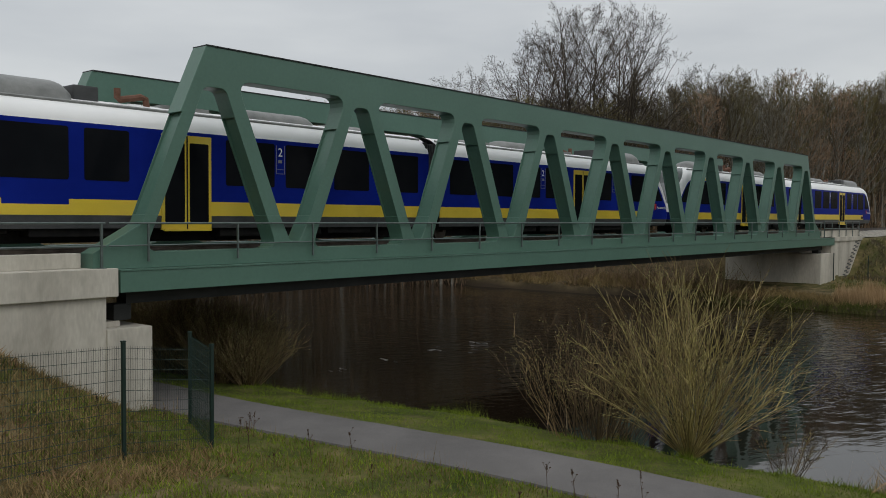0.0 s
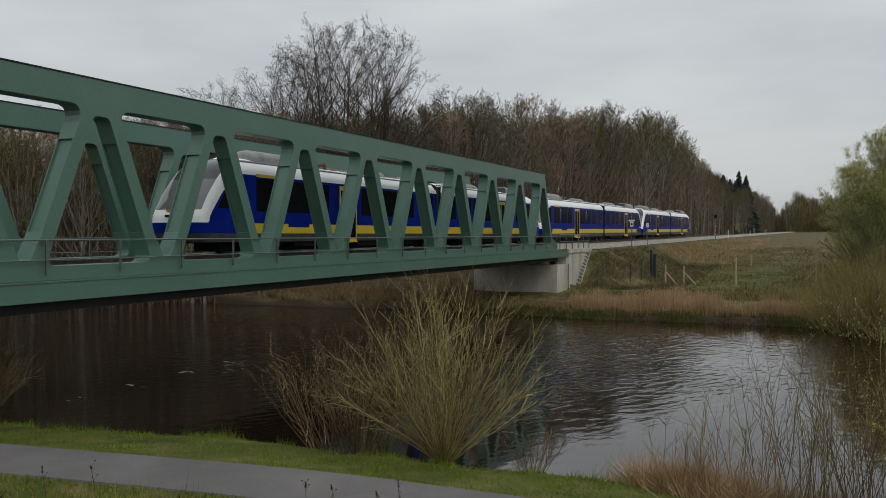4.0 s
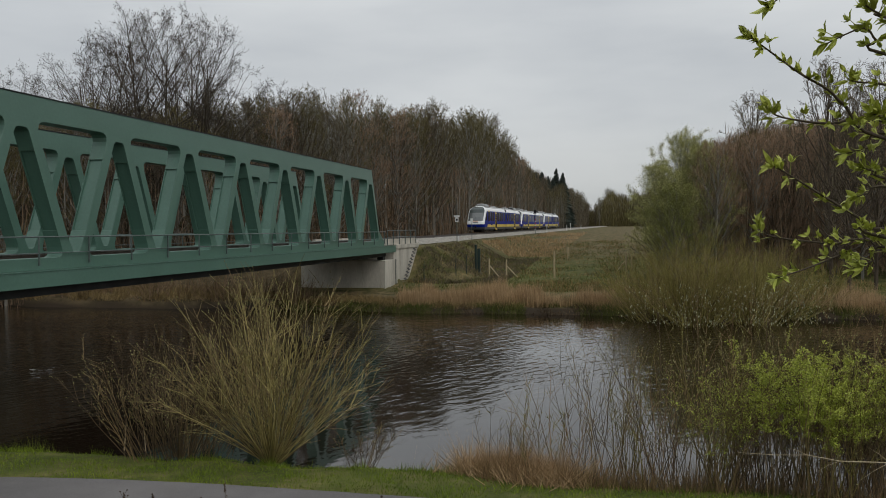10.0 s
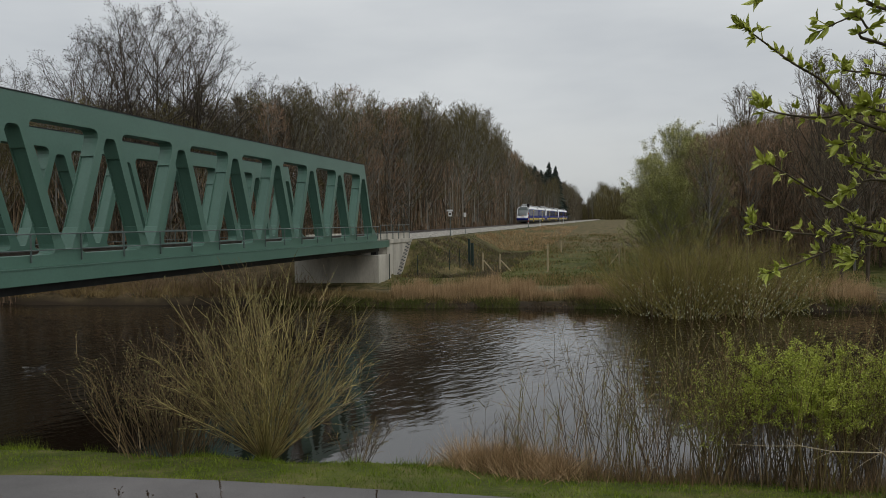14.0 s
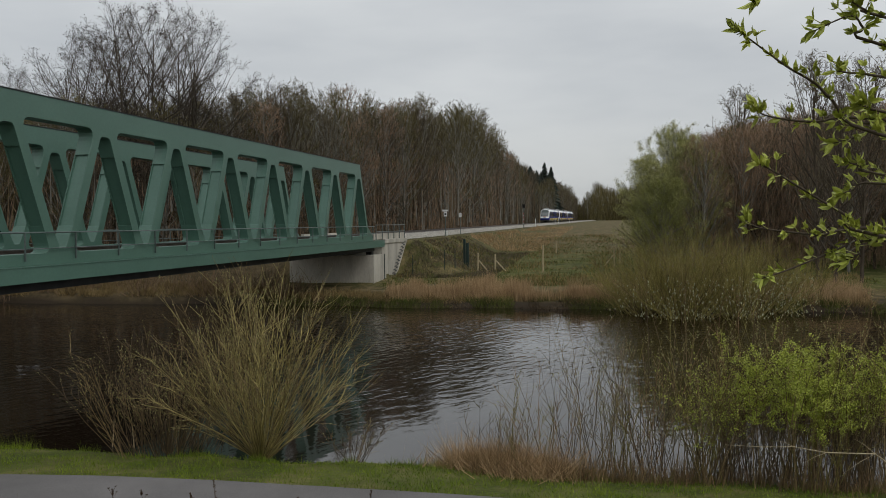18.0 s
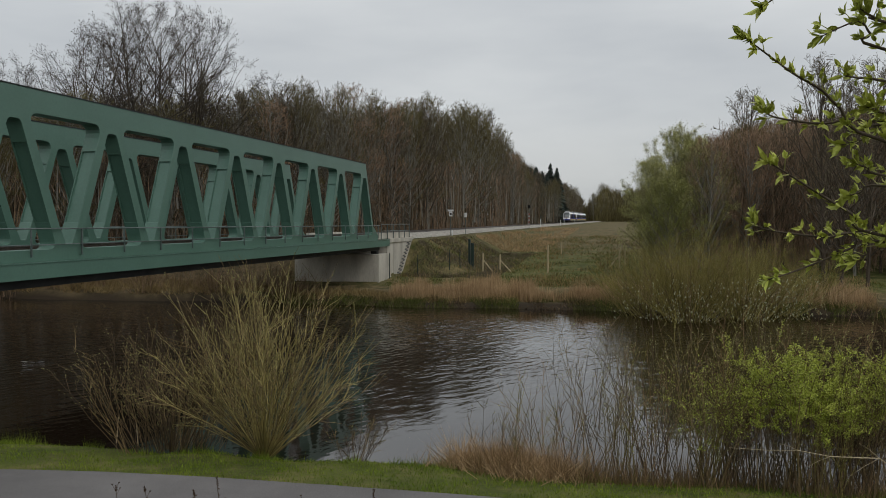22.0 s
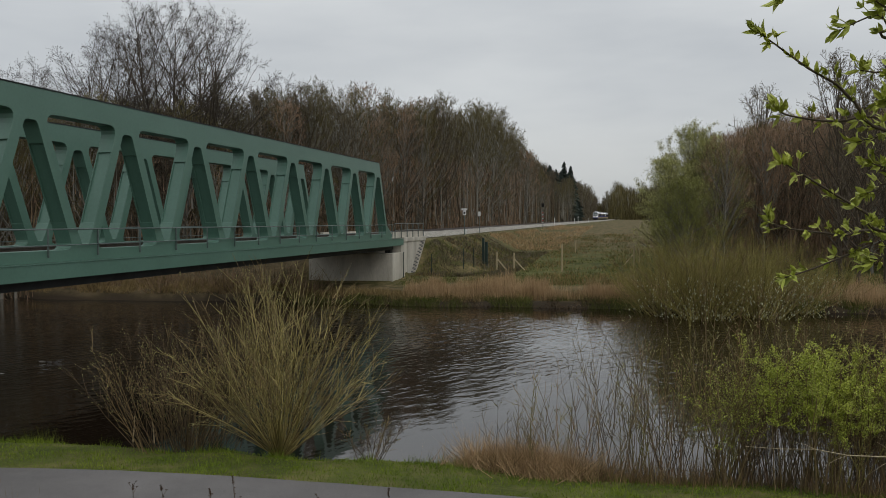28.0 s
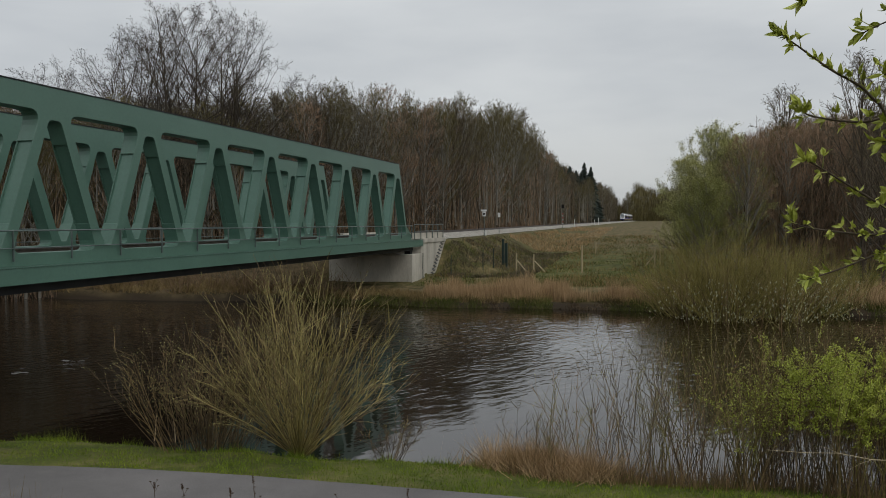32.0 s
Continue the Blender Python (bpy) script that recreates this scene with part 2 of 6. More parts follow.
def water_material():
    m = bpy.data.materials.new("river_water")
    m.use_nodes = True
    n, l = m.node_tree.nodes, m.node_tree.links
    b = n["Principled BSDF"]
    b.inputs["Base Color"].default_value = (0.012, 0.008, 0.005, 1)
    b.inputs["Roughness"].default_value = 0.03
    b.inputs["IOR"].default_value = 1.42
    tc = n.new("ShaderNodeTexCoord")
    mp = n.new("ShaderNodeMapping")
    # the crests run slantwise across the river
    mp.vector_type = "TEXTURE"
    mp.inputs["Rotation"].default_value = (0, 0, radians(-27))
    mp.inputs["Scale"].default_value = (2.2, 1.0, 1)
    l.new(tc.outputs["Object"], mp.inputs["Vector"])
    ripple = n.new("ShaderNodeTexNoise")
    ripple.inputs["Scale"].default_value, ripple.inputs["Detail"].default_value = 2.7, 2.5
    l.new(mp.outputs["Vector"], ripple.inputs["Vector"])
    calm = n.new("ShaderNodeTexNoise")
    calm.inputs["Scale"].default_value, calm.inputs["Detail"].default_value = 0.07, 2
    l.new(tc.outputs["Object"], calm.inputs["Vector"])
    ramp = n.new("ShaderNodeValToRGB")
    ramp.color_ramp.elements[0].position, ramp.color_ramp.elements[0].color = 0.40, (0.28, 0.28, 0.28, 1)
    ramp.color_ramp.elements[1].position, ramp.color_ramp.elements[1].color = 0.6, (1, 1, 1, 1)
    l.new(calm.outputs["Fac"], ramp.inputs["Fac"])
    mul = n.new("ShaderNodeMath")
    mul.operation = "MULTIPLY"
    l.new(ripple.outputs["Fac"], mul.inputs[0])
    l.new(ramp.outputs["Color"], mul.inputs[1])
    # calm in the lee of the near bank
    sep = n.new("ShaderNodeSeparateXYZ")
    l.new(tc.outputs["Object"], sep.inputs["Vector"])
    lee = n.new("ShaderNodeMapRange")
    lee.inputs["From Min"].default_value, lee.inputs["From Max"].default_value = 12.0, 21.0
    lee.inputs["To Min"].default_value, lee.inputs["To Max"].default_value = 0.28, 1.45
    l.new(sep.outputs["X"], lee.inputs["Value"])
    waves = n.new("ShaderNodeMath")
    waves.operation = "MULTIPLY"
    l.new(mul.outputs["Value"], waves.inputs[0])
    l.new(lee.outputs["Result"], waves.inputs[1])
    bp = n.new("ShaderNodeBump")
    bp.inputs["Strength"].default_value, bp.inputs["Distance"].default_value = 0.5, 0.10
    l.new(waves.outputs["Value"], bp.inputs["Height"])
    l.new(bp.outputs["Normal"], b.inputs["Normal"])
    return m


M_GROUND = ground_material()
M_WATER = water_material()


# ---- building helpers ----
def part(name, bm, mat, parent=None, label="", smooth=False):
    """Link a bmesh as one mesh object, under a thing or a part."""
    me = bpy.data.meshes.new(name)
    bm.to_mesh(me)
    bm.free()
    me.materials.append(mat)
    if smooth:
        me.shade_smooth()
    ob = new(name, me)
    ob.parent = parent
    return tagged(ob, label)


def mesh_of(name, verts, faces, mat, parent=None, label="", smooth=False):
    me = bpy.data.meshes.new(name)
    me.from_pydata(verts, [], faces)
    me.materials.append(mat)
    if smooth:
        me.shade_smooth()
    ob = new(name, me)
    ob.parent = parent
    return tagged(ob, label)


def like(ob, x, y, z, parent=None, rz=0.0):
    """One more object on the mesh of ob, under the same or another parent."""
    o = new(ob.name.split(".")[0], ob.data)
    o.parent = parent or ob.parent
    o.matrix_basis = pose(x, y, z, 0, 0, rz)
    return o


def thing(name, x, y, z, label, category, group="", rz=0.0):
    e = new(name)
    e.matrix_basis = pose(x, y, z, 0, 0, rz)
    return tagged(e, label, category, group)


def box(bm, x0, x1, y0, y1, z0, z1, bevel=0.0):
    made = bmesh.ops.create_cube(bm, size=1.0, matrix=Matrix.LocRotScale(((x0 + x1) / 2, (y0 + y1) / 2, (z0 + z1) / 2), None, (x1 - x0, y1 - y0, z1 - z0)))
    if bevel:
        edges = list({e for v in made["verts"] for e in v.link_edges})
        bmesh.ops.bevel(bm, geom=edges, offset=bevel, segments=2, profile=0.7, affect="EDGES", clamp_overlap=True)
    return bm


def boxed(*args, **kw):
    return box(bmesh.new(), *args, **kw)


def slab(points, y0, y1, bevel=0.0):
    """A plate: an outline in x and z, drawn out from y0 to y1."""
    bm = bmesh.new()
    front = bm.faces.new([bm.verts.new((x, y0, z)) for x, z in points])
    made = bmesh.ops.extrude_face_region(bm, geom=[front])
    bmesh.ops.translate(bm, verts=[v for v in made["geom"] if isinstance(v, bmesh.types.BMVert)], vec=(0, y1 - y0, 0))
    bmesh.ops.recalc_face_normals(bm, faces=bm.faces)
    if bevel:
        bmesh.ops.bevel(bm, geom=[e for e in bm.edges if e.calc_face_angle(0) > 0.6], offset=bevel, segments=1, affect="EDGES", clamp_overlap=True)
    return bm


def tube(bm, points, radius, sides=8):
    """A round bar along points."""
    rings = []
    pts = [Vector(p) for p in points]
    for i, p in enumerate(pts):
        d = (pts[min(i + 1, len(pts) - 1)] - pts[max(i - 1, 0)]).normalized()
        a = d.orthogonal().normalized()
        b = d.cross(a)
        r = radius[i] if isinstance(radius, (list, tuple)) else radius
        rings.append([bm.verts.new(p + r * (math.cos(t) * a + math.sin(t) * b)) for t in [2 * math.pi * k / sides for k in range(sides)]])
    # keep neighbouring rings unturned
    for lo, hi in zip(rings, rings[1:]):
        k = min(range(sides), key=lambda s: sum((hi[(j + s) % sides].co - lo[j].co).length for j in range(sides)))
        hi[:] = hi[k:] + hi[:k]
        for j in range(sides):
            bm.faces.new((lo[j], lo[(j + 1) % sides], hi[(j + 1) % sides], hi[j]))
    bm.faces.new(rings[0][::-1])
    bm.faces.new(rings[-1])
    return bm


def rounded(points, steps=5):
    """An outline whose corners (x, z, radius) are rounded."""
    out = []
    n = len(points)
    for i in range(n):
        x, z, r = points[i]
        p = Vector((x, z))
        if r <= 0:
            out.append((x, z))
            continue
        a = Vector(points[i - 1][:2]) - p
        b = Vector(points[(i + 1) % n][:2]) - p
        half = a.angle(b) / 2
        cut = min(r / math.tan(half), 0.48 * a.length, 0.48 * b.length)
        p0, p1 = p + a.normalized() * cut, p + b.normalized() * cut
        for k in range(steps + 1):
            t = k / steps
            q = (1 - t) ** 2 * p0 + 2 * t * (1 - t) * p + t * t * p1
            out.append((q.x, q.y))
    return out


def ease(x):
    x = min(1.0, max(0.0, x))
    return x * x * (3 - 2 * x)


# ---- the ground ----
WATER = -5.1
BASE = -4.42
PATH_Z = -4.36
TRACK_Y = 3.3


def rail_z(x):
    return -0.2 + max(0.0, x - 60.0) * 0.0048


def near_bank(y):
    return 8.1 + 0.14 * math.sin(y * 0.8 + 1) + 0.08 * math.sin(y * 2.1) - 1.55 * ease((y + 6.5) / 8) + 17.0 * ease((y - 20) / 30)


def far_bank(y):
    return 46.8 + 0.5 * math.sin(y * 0.21) + 0.3 * math.sin(y * 0.63 + 2) - 4.0 * math.exp(-((y + 24.5) / 4.5) ** 2) + 0.06 * max(0, y - 20)


def path_centre(y):
    return 2.0 + 1.42 * ease((1 - y) / 14) - 0.05 * max(0, y - 1) - 0.5 * ease((-16 - y) / 12)


def ground_z(x, y):
    bump = 0.10 * noise.noise((x * 0.35, y * 0.35, 0)) + 0.035 * noise.noise((x * 1.3, y * 1.3, 4))
    if x < 27:
        # near bank, falling to the water
        z = BASE + 0.6 * ease((1.0 - x) / 6) + bump
        # the railway embankment ends in a cone round the abutment
        reach = math.hypot(max(0.0, x + 4.2), max(0.0, -0.4 - y))
        emb = -1.75 - 0.58 * reach + 1.6 * bump
        if y > TRACK_Y:
            reach = math.hypot(max(0.0, x + 4.2), max(0.0, y - 7.2))
            emb = -1.75 - 0.58 * reach + 1.6 * bump
        if -0.4 <= y <= 7.2 and x < -4.2:
            emb = -0.95
        z = max(z, emb)
        # the knoll on which the camera stands
        d = math.hypot(x - EYE.x, y - EYE.y)
        z = max(z, -0.98 - 3.6 * ease((d - 1.6) / 8.5) + 0.5 * bump)
        z = max(z, BASE + 3.4 * ease((-9 - x) / 14) + bump)
        # level under the path
        k = 1 - ease((abs(x - path_centre(y)) - 1.1) / 0.7)
        z = z * (1 - k) + (PATH_Z - 0.05) * k
        edge = near_bank(y)
        rim = path_centre(y) + 1.15
        t = min(1.0, max(0.0, (x - rim) / (edge - rim)))
        z -= 0.5 * t ** 1.2
        return z + (WATER - 0.15 - z) * ease((x - edge + 0.6) / 0.8) - 1.3 * ease((x - edge) / 4)
    edge = far_bank(y)
    land = -4.75 + 0.6 * ease((x - edge - 3) / 10) + bump * 1.4
    field = -4.1 + 0.031 * max(0.0, x - 66) + 1.5 * bump
    land = max(land, min(field, rail_z(x) - 0.75)) if x > 60 else land
    if y > 6:
        land = max(land, -4.5 + 0.10 * min(38.0, max(0, x - edge)) * ease((y - 6) / 8))
    top = rail_z(x) - 0.72
    land = min(land, top + 0.3)
    if x > 57.5:
        reach = max(0.0, -0.3 - y, y - 6.9)
        if x < 62.5:
            reach = math.hypot(reach, (62.5 - x) * 1.2)
        if x < 69.2 and y < 0.1:
            reach = math.hypot(max(0.0, -0.3 - y), (69.2 - x) * 1.4)
        land = max(land, top - 0.56 * max(0, reach) + 0.8 * bump * min(1, reach))
        if y > 7:
            land = max(land, top - 0.6 + 0.3 * bump) if x > 70 else land
    z = land
    return z + (WATER - 0.2 - z) * ease((edge + 0.6 - x) / 1.4) - 1.3 * ease((edge - x) / 5)


def spread(a, b, step, far, grow):
    """Coordinates: an even middle, and ever wider steps out to far."""
    mid = [a + i * step for i in range(int((b - a) / step) + 1)]
    lo, hi, s = [a], [mid[-1]], step
    while hi[-1] < far:
        s *= grow
        hi.append(hi[-1] + s)
        lo.append(lo[-1] - s)
    return lo[:0:-1] + mid + hi[1:]


def build_ground():
    xs, ys = spread(-22, 74, 0.55, 2600, 1.16), spread(-42, 22, 0.55, 2600, 1.16)
    verts, cover = [], []
    for x in xs:
        for y in ys:
            z = ground_z(x, y)
            verts.append((x, y, z))
            dry = 0.35
            if x < 27:
                slope_x = -0.5 - 0.9 * (y + 6.5) / 3
                dry = 0.85 * ease((slope_x - x) / 3) if y > -8.5 else 0.25
                dry = max(dry, 0.25)
                if x > path_centre(y) + 1.0:
                    dry = 0.1
                if y > 7:
                    dry = 0.8
            else:
                dry = 0.85 if x < 56 else 0.24 + 0.55 * ease((x - 80) / 40)
                if y > 8:
                    dry = 1.0
                if x > 56 and y < 8 and abs(y - TRACK_Y) < 9:
                    dry = 0.6
            mud = ease((WATER + (0.28 if x < 27 else 0.6) - z) / (0.25 if x < 27 else 0.35))
            if y > 9 and x > 40:
                mud = max(mud, 0.45)
            cover.append((dry, mud, 0, 1))
    n = len(ys)
    faces = [(i * n + j, (i + 1) * n + j, (i + 1) * n + j + 1, i * n + j + 1) for i in range(len(xs) - 1) for j in range(n - 1)]
    ob = mesh_of("ground", verts, faces, M_GROUND, None, "grassy river banks, meadow and wood floor in early spring", True)
    col = ob.data.color_attributes.new("cover", "FLOAT_COLOR", "POINT")
    col.data.foreach_set("color", [c for four in cover for c in four])
    return tagged(ob, category="ground", kind="structure")


build_ground()
wb = bmesh.new()
bmesh.ops.create_grid(wb, x_segments=2, y_segments=2, size=0.5, matrix=Matrix.LocRotScale((27.5, 0, WATER), None, (60, 900, 1)))
tagged(part("water", wb, M_WATER, None, "dark peaty river with wind ripples reflecting the sky"), category="river", kind="structure")


def build_path():
    """The asphalt path under the bridge: a slab with a thin raised edge, crowned across."""
    verts, faces = [], []
    ys = [30 - 0.6 * i for i in range(160)]
    cols = (-1.08, -1.03, -0.5, 0.0, 0.5, 1.03, 1.08)
    hs = (-0.12, 0.0, 0.012, 0.018, 0.012, 0.0, -0.12)
    for y in ys:
        c = path_centre(y)
        for o, h in zip(cols, hs):
            wob = 0.03 * noise.noise((o * 9, y * 1.7, 2)) if abs(o) > 1 else 0
            verts.append((c + o + wob, y, PATH_Z + h))
    k = len(cols)
    for i in range(len(ys) - 1):
        for j in range(k - 1):
            faces.append((i * k + j, i * k + j + 1, (i + 1) * k + j + 1, (i + 1) * k + j))
    tagged(mesh_of("footpath", verts, faces, M_ASPHALT, None, "narrow grey asphalt footpath along the river"), category="path", kind="structure")


build_path()

# ---- the railway bridge ----
NODE0, PANEL = 0.37, 5.663
NODES = [NODE0 + PANEL * i for i in range(11)]
TOP = 5.47
DEEP = 0.65


def truss_outlines():
    """Outlines of one truss plate's members: top chord with its gussets, bottom chord with its gussets, diagonals."""
    zc, zd = 3.55, 0.75
    in_v = lambda z: 0.30 + 0.4 * z
    in_u = lambda z, end=False: (0.69 if end else 0.8) + 0.4 * z
    last = NODES[-1]
    top = [(NODES[0] + in_v(zc) - 0.06, zc, 0), (NODES[0] + in_v(TOP), TOP, 0.04), (last - in_v(TOP), TOP, 0.04), (last - in_v(zc), zc, 0)]
    low = []
    for i in range(10, 0, -1):
        n, m = NODES[i], NODES[i - 1]
        a, b = i == 10, i == 1
        low += [(n - in_u(zc, a), zc, 0), (n - in_u(4.33, a), 4.33, 0.26), (m + in_u(4.33, b), 4.33, 0.26), (m + in_u(zc, b), zc, 0)]
        if i > 1:
            low += [(m + in_v(zc), zc, 0), (m + in_v(4.62), 4.62, 0.5), (m - in_v(4.62), 4.62, 0.5), (m - in_v(zc), zc, 0)]
    top_chord = rounded(top + low)
    bottom = [(last - in_v(zd), zd, 0), (last - in_v(0.5), 0.5, 0), (last + 0.85, -0.26, 0.05), (last + 0.85, -0.68, 0), (NODES[0] - 0.85, -0.68, 0), (NODES[0] - 0.85, -0.26, 0.05), (NODES[0] + in_v(0.5), 0.5, 0), (NODES[0] + in_v(zd), zd, 0)]
    up = []
    for i in range(10):
        m, n = NODES[i], NODES[i + 1]
        a, b = i == 0, i == 9
        up += [(m + in_u(zd, a), zd, 0), (m + in_u(-0.25, a), -0.25, 0.28), (n - in_u(-0.25, b), -0.25, 0.28), (n - in_u(zd, b), zd, 0)]
        if i < 9:
            up += [(n - in_v(zd), zd, 0), (n - 0.17, -0.06, 0.1), (n + 0.17, -0.06, 0.1), (n + in_v(zd), zd, 0)]
    bottom_chord = rounded(bottom + up)
    lo, hi = zd - 0.03, zc + 0.03
    diags = []
    for end in (False, True):
        for inset in (0.0, 0.075):
            diags.append([(in_v(lo) + inset, lo), (in_u(lo, end) - inset, lo), (in_u(hi, end) - inset, hi), (in_v(hi) + inset, hi)])
    return top_chord, bottom_chord, diags


def build_bridge():
    bridge = thing("railway_bridge", 0, 0, 0, "green painted steel truss railway bridge with parallel chords over the river", "bridge")
    top_chord, bottom_chord, diags = truss_outlines()
    for y0 in (0.0, 6.5):
        y1 = y0 + DEEP
        part("top_chord", slab(top_chord, y0, y1, 0.012), M_GREEN, bridge)
        part("bottom_chord", slab(bottom_chord, y0, y1, 0.012), M_GREEN, bridge)
        for i in range(10):
            for node, side, end in ((NODES[i], 1, i == 0), (NODES[i + 1], -1, i == 9)):
                flange, web = [[(node + side * x, z) for x, z in ol] for ol in diags[2 * end:2 * end + 2]]
                d = part("diagonal", slab(web, y0 + 0.03, y1 - 0.03), M_GREEN, bridge)
                part("flange", slab(flange, y0 + 0.002, y0 + 0.034), M_GREEN, d)
                part("flange", slab(flange, y1 - 0.034, y1 - 0.002), M_GREEN, d)
        part("chord_cap", boxed(NODES[0] + 2.5, NODES[-1] - 2.5, y0 - 0.03, y1 + 0.03, TOP + 0.002, TOP + 0.035), M_STEEL_DARK, bridge)
    # walkway fascia in front of the near truss, with its lit ledge
    for y0, y1 in ((-0.26, -0.02), (7.17, 7.41)):
        part("fascia_girder", boxed(0.12, 60.6, y0, y1, -1.27, -0.72, bevel=0.012), M_GREEN, bridge)
    part("ledge_plate", boxed(0.12, 60.6, -0.285, 0.0, -0.716, -0.68), M_GREEN, bridge)
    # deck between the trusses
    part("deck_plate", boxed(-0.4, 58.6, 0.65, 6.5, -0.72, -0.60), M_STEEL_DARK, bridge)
    for y in (0.85, 5.55):
        part("deck_kerb", boxed(-0.4, 58.6, y, y + 0.65, -0.60, -0.42, bevel=0.01), M_GREEN, bridge)
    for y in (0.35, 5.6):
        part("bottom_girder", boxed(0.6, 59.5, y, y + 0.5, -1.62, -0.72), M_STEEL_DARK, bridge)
    cross = None
    for i in range(21):
        x = NODE0 + PANEL * i / 2
        if cross is None:
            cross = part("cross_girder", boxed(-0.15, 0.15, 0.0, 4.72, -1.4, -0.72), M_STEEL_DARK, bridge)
            cross.matrix_basis = pose(x, 0.87, 0)
        else:
            like(cross, x, 0.87, 0)
    # handrails on brackets outside the trusses
    post = None
    for y in (-0.10, 7.25):
        for z, r in ((0.51, 0.028), (-0.07, 0.02)):
            part("handrail", tube(bmesh.new(), [(-0.1, y, z), (58.0, y, z)], r), M_GALV, bridge)
        for i in range(21):
            x = 1.0 + 2.83 * i
            if post is None:
                post = part("rail_post", boxed(-0.022, 0.022, -0.03, 0.03, -1.0, 0.0, bevel=0.005), M_GALV, bridge)
                post.matrix_basis = pose(x, y, 0.5)
            else:
                like(post, x, y, 0.5)
    return bridge


build_bridge()


def build_abutments():
    near = thing("bridge_abutment", 0, 0, 0, "pale concrete bridge abutment with a stepped bearing seat", "abutment", "bridge abutments")
    part("capping_beam", boxed(-14, 0.07, -0.25, 1.2, -1.36, -0.64, bevel=0.02), M_CONCRETE, near)
    part("capping_beam", boxed(-14, 0.07, 5.6, 7.35, -1.36, -0.64, bevel=0.02), M_CONCRETE, near)
    part("ballast_wall", boxed(-14, -0.62, 0.35, 0.7, -0.636, -0.26, bevel=0.015), M_CONCRETE, near)
    part("ballast_wall", boxed(-14, -0.62, 5.9, 6.25, -0.636, -0.26, bevel=0.015), M_CONCRETE, near)
    part("wall", boxed(-14, -0.2, -0.13, 7.25, -5.0, -1.364, bevel=0.02), M_CONCRETE, near)
    part("bearing_seat", boxed(-0.21, 1.04, -0.2, 7.3, -5.0, -2.2, bevel=0.03), M_CONCRETE, near)
    part("bearing_ledge", boxed(-0.195, 0.4, 0.3, 1.3, -2.196, -2.05, bevel=0.01), M_CONCRETE, near)
    for y in (0.35, 5.6):
        part("bearing", boxed(0.25, 0.75, y, y + 0.5, -2.05, -1.62, bevel=0.03), M_STEEL_DARK, near)
    far = thing("bridge_abutment", 0, 0, 0, "pale concrete bridge abutment with a stepped sloping wing wall", "abutment", "bridge abutments")
    part("capping_beam", boxed(60.68, 68.6, -0.25, 1.2, -0.98, -0.62, bevel=0.02), M_CONCRETE, far)
    part("capping_beam", boxed(60.68, 68.6, 5.6, 7.35, -0.98, -0.62, bevel=0.02), M_CONCRETE, far)
    part("ballast_wall", boxed(58.3, 68.6, 0.0, 0.3, -0.616, -0.12, bevel=0.015), M_CONCRETE, far)
    part("ballast_wall", boxed(58.3, 68.6, 6.3, 6.6, -0.616, -0.12, bevel=0.015), M_CONCRETE, far)
    part("bearing_seat", boxed(57.4, 61.2, -0.2, 7.3, -5.4, -1.9, bevel=0.03), M_CONCRETE, far)
    part("wall", boxed(60.2, 62.2, -0.14, 7.24, -5.2, -0.984, bevel=0.02), M_CONCRETE, far)
    wing = [(62.2, -5.2), (63.6, -5.2), (64.35, -4.5), (69.1, -0.70), (66.5, -0.985), (62.2, -0.985)]
    part("wing_wall", slab(wing, -0.16, 0.3, 0.02), M_CONCRETE, far)
    for y in (0.35, 5.6):
        part("bearing", boxed(58.6, 59.2, y, y + 0.5, -1.9, -1.6), M_STEEL_DARK, far)
    # thin dark plates painting the shaded notches down the wing wall's sloping edge
    step = None
    for i in range(24):
        t = (i // 2 + 0.5) / 12
        x, z = 62.45 + 4.55 * t + 0.85 * (i % 2) + 0.3, -4.45 + 3.5 * t + 0.16 * (i % 2)
        if step is None:
            step = part("step_slot", boxed(-0.34, 0.34, -0.185, -0.163, -0.085, 0.03, bevel=0.008), M_GREY, far)
            step.matrix_basis = pose(x, 0, z)
        else:
            like(step, x, 0, z)
    # handrails along both approaches
    for x0, x1, n in ((-13.5, -0.2, 5), (58.4, 68.2, 6)):
        rail = thing("handrail_fence", 0, 0, 0, "grey galvanised handrail on the abutment's edge", "railing", "approach handrails")
        lift = 0.0 if x0 < 0 else 0.12
        for z in (0.51, -0.07):
            part("rail", tube(bmesh.new(), [(x0, -0.1, z + lift), (x1, -0.1, z + lift)], 0.028), M_GALV, rail)
        for i in range(n):
            x = x0 + 0.1 + (x1 - x0 - 0.2) * i / (n - 1)
            part("post", boxed(x - 0.03, x + 0.03, -0.13, -0.07, -0.64, 0.5 + lift, bevel=0.006), M_GALV, rail)
            part("foot_plate", boxed(x - 0.09, x + 0.09, -0.18, -0.02, -0.638, -0.62), M_GALV, rail)


build_abutments()


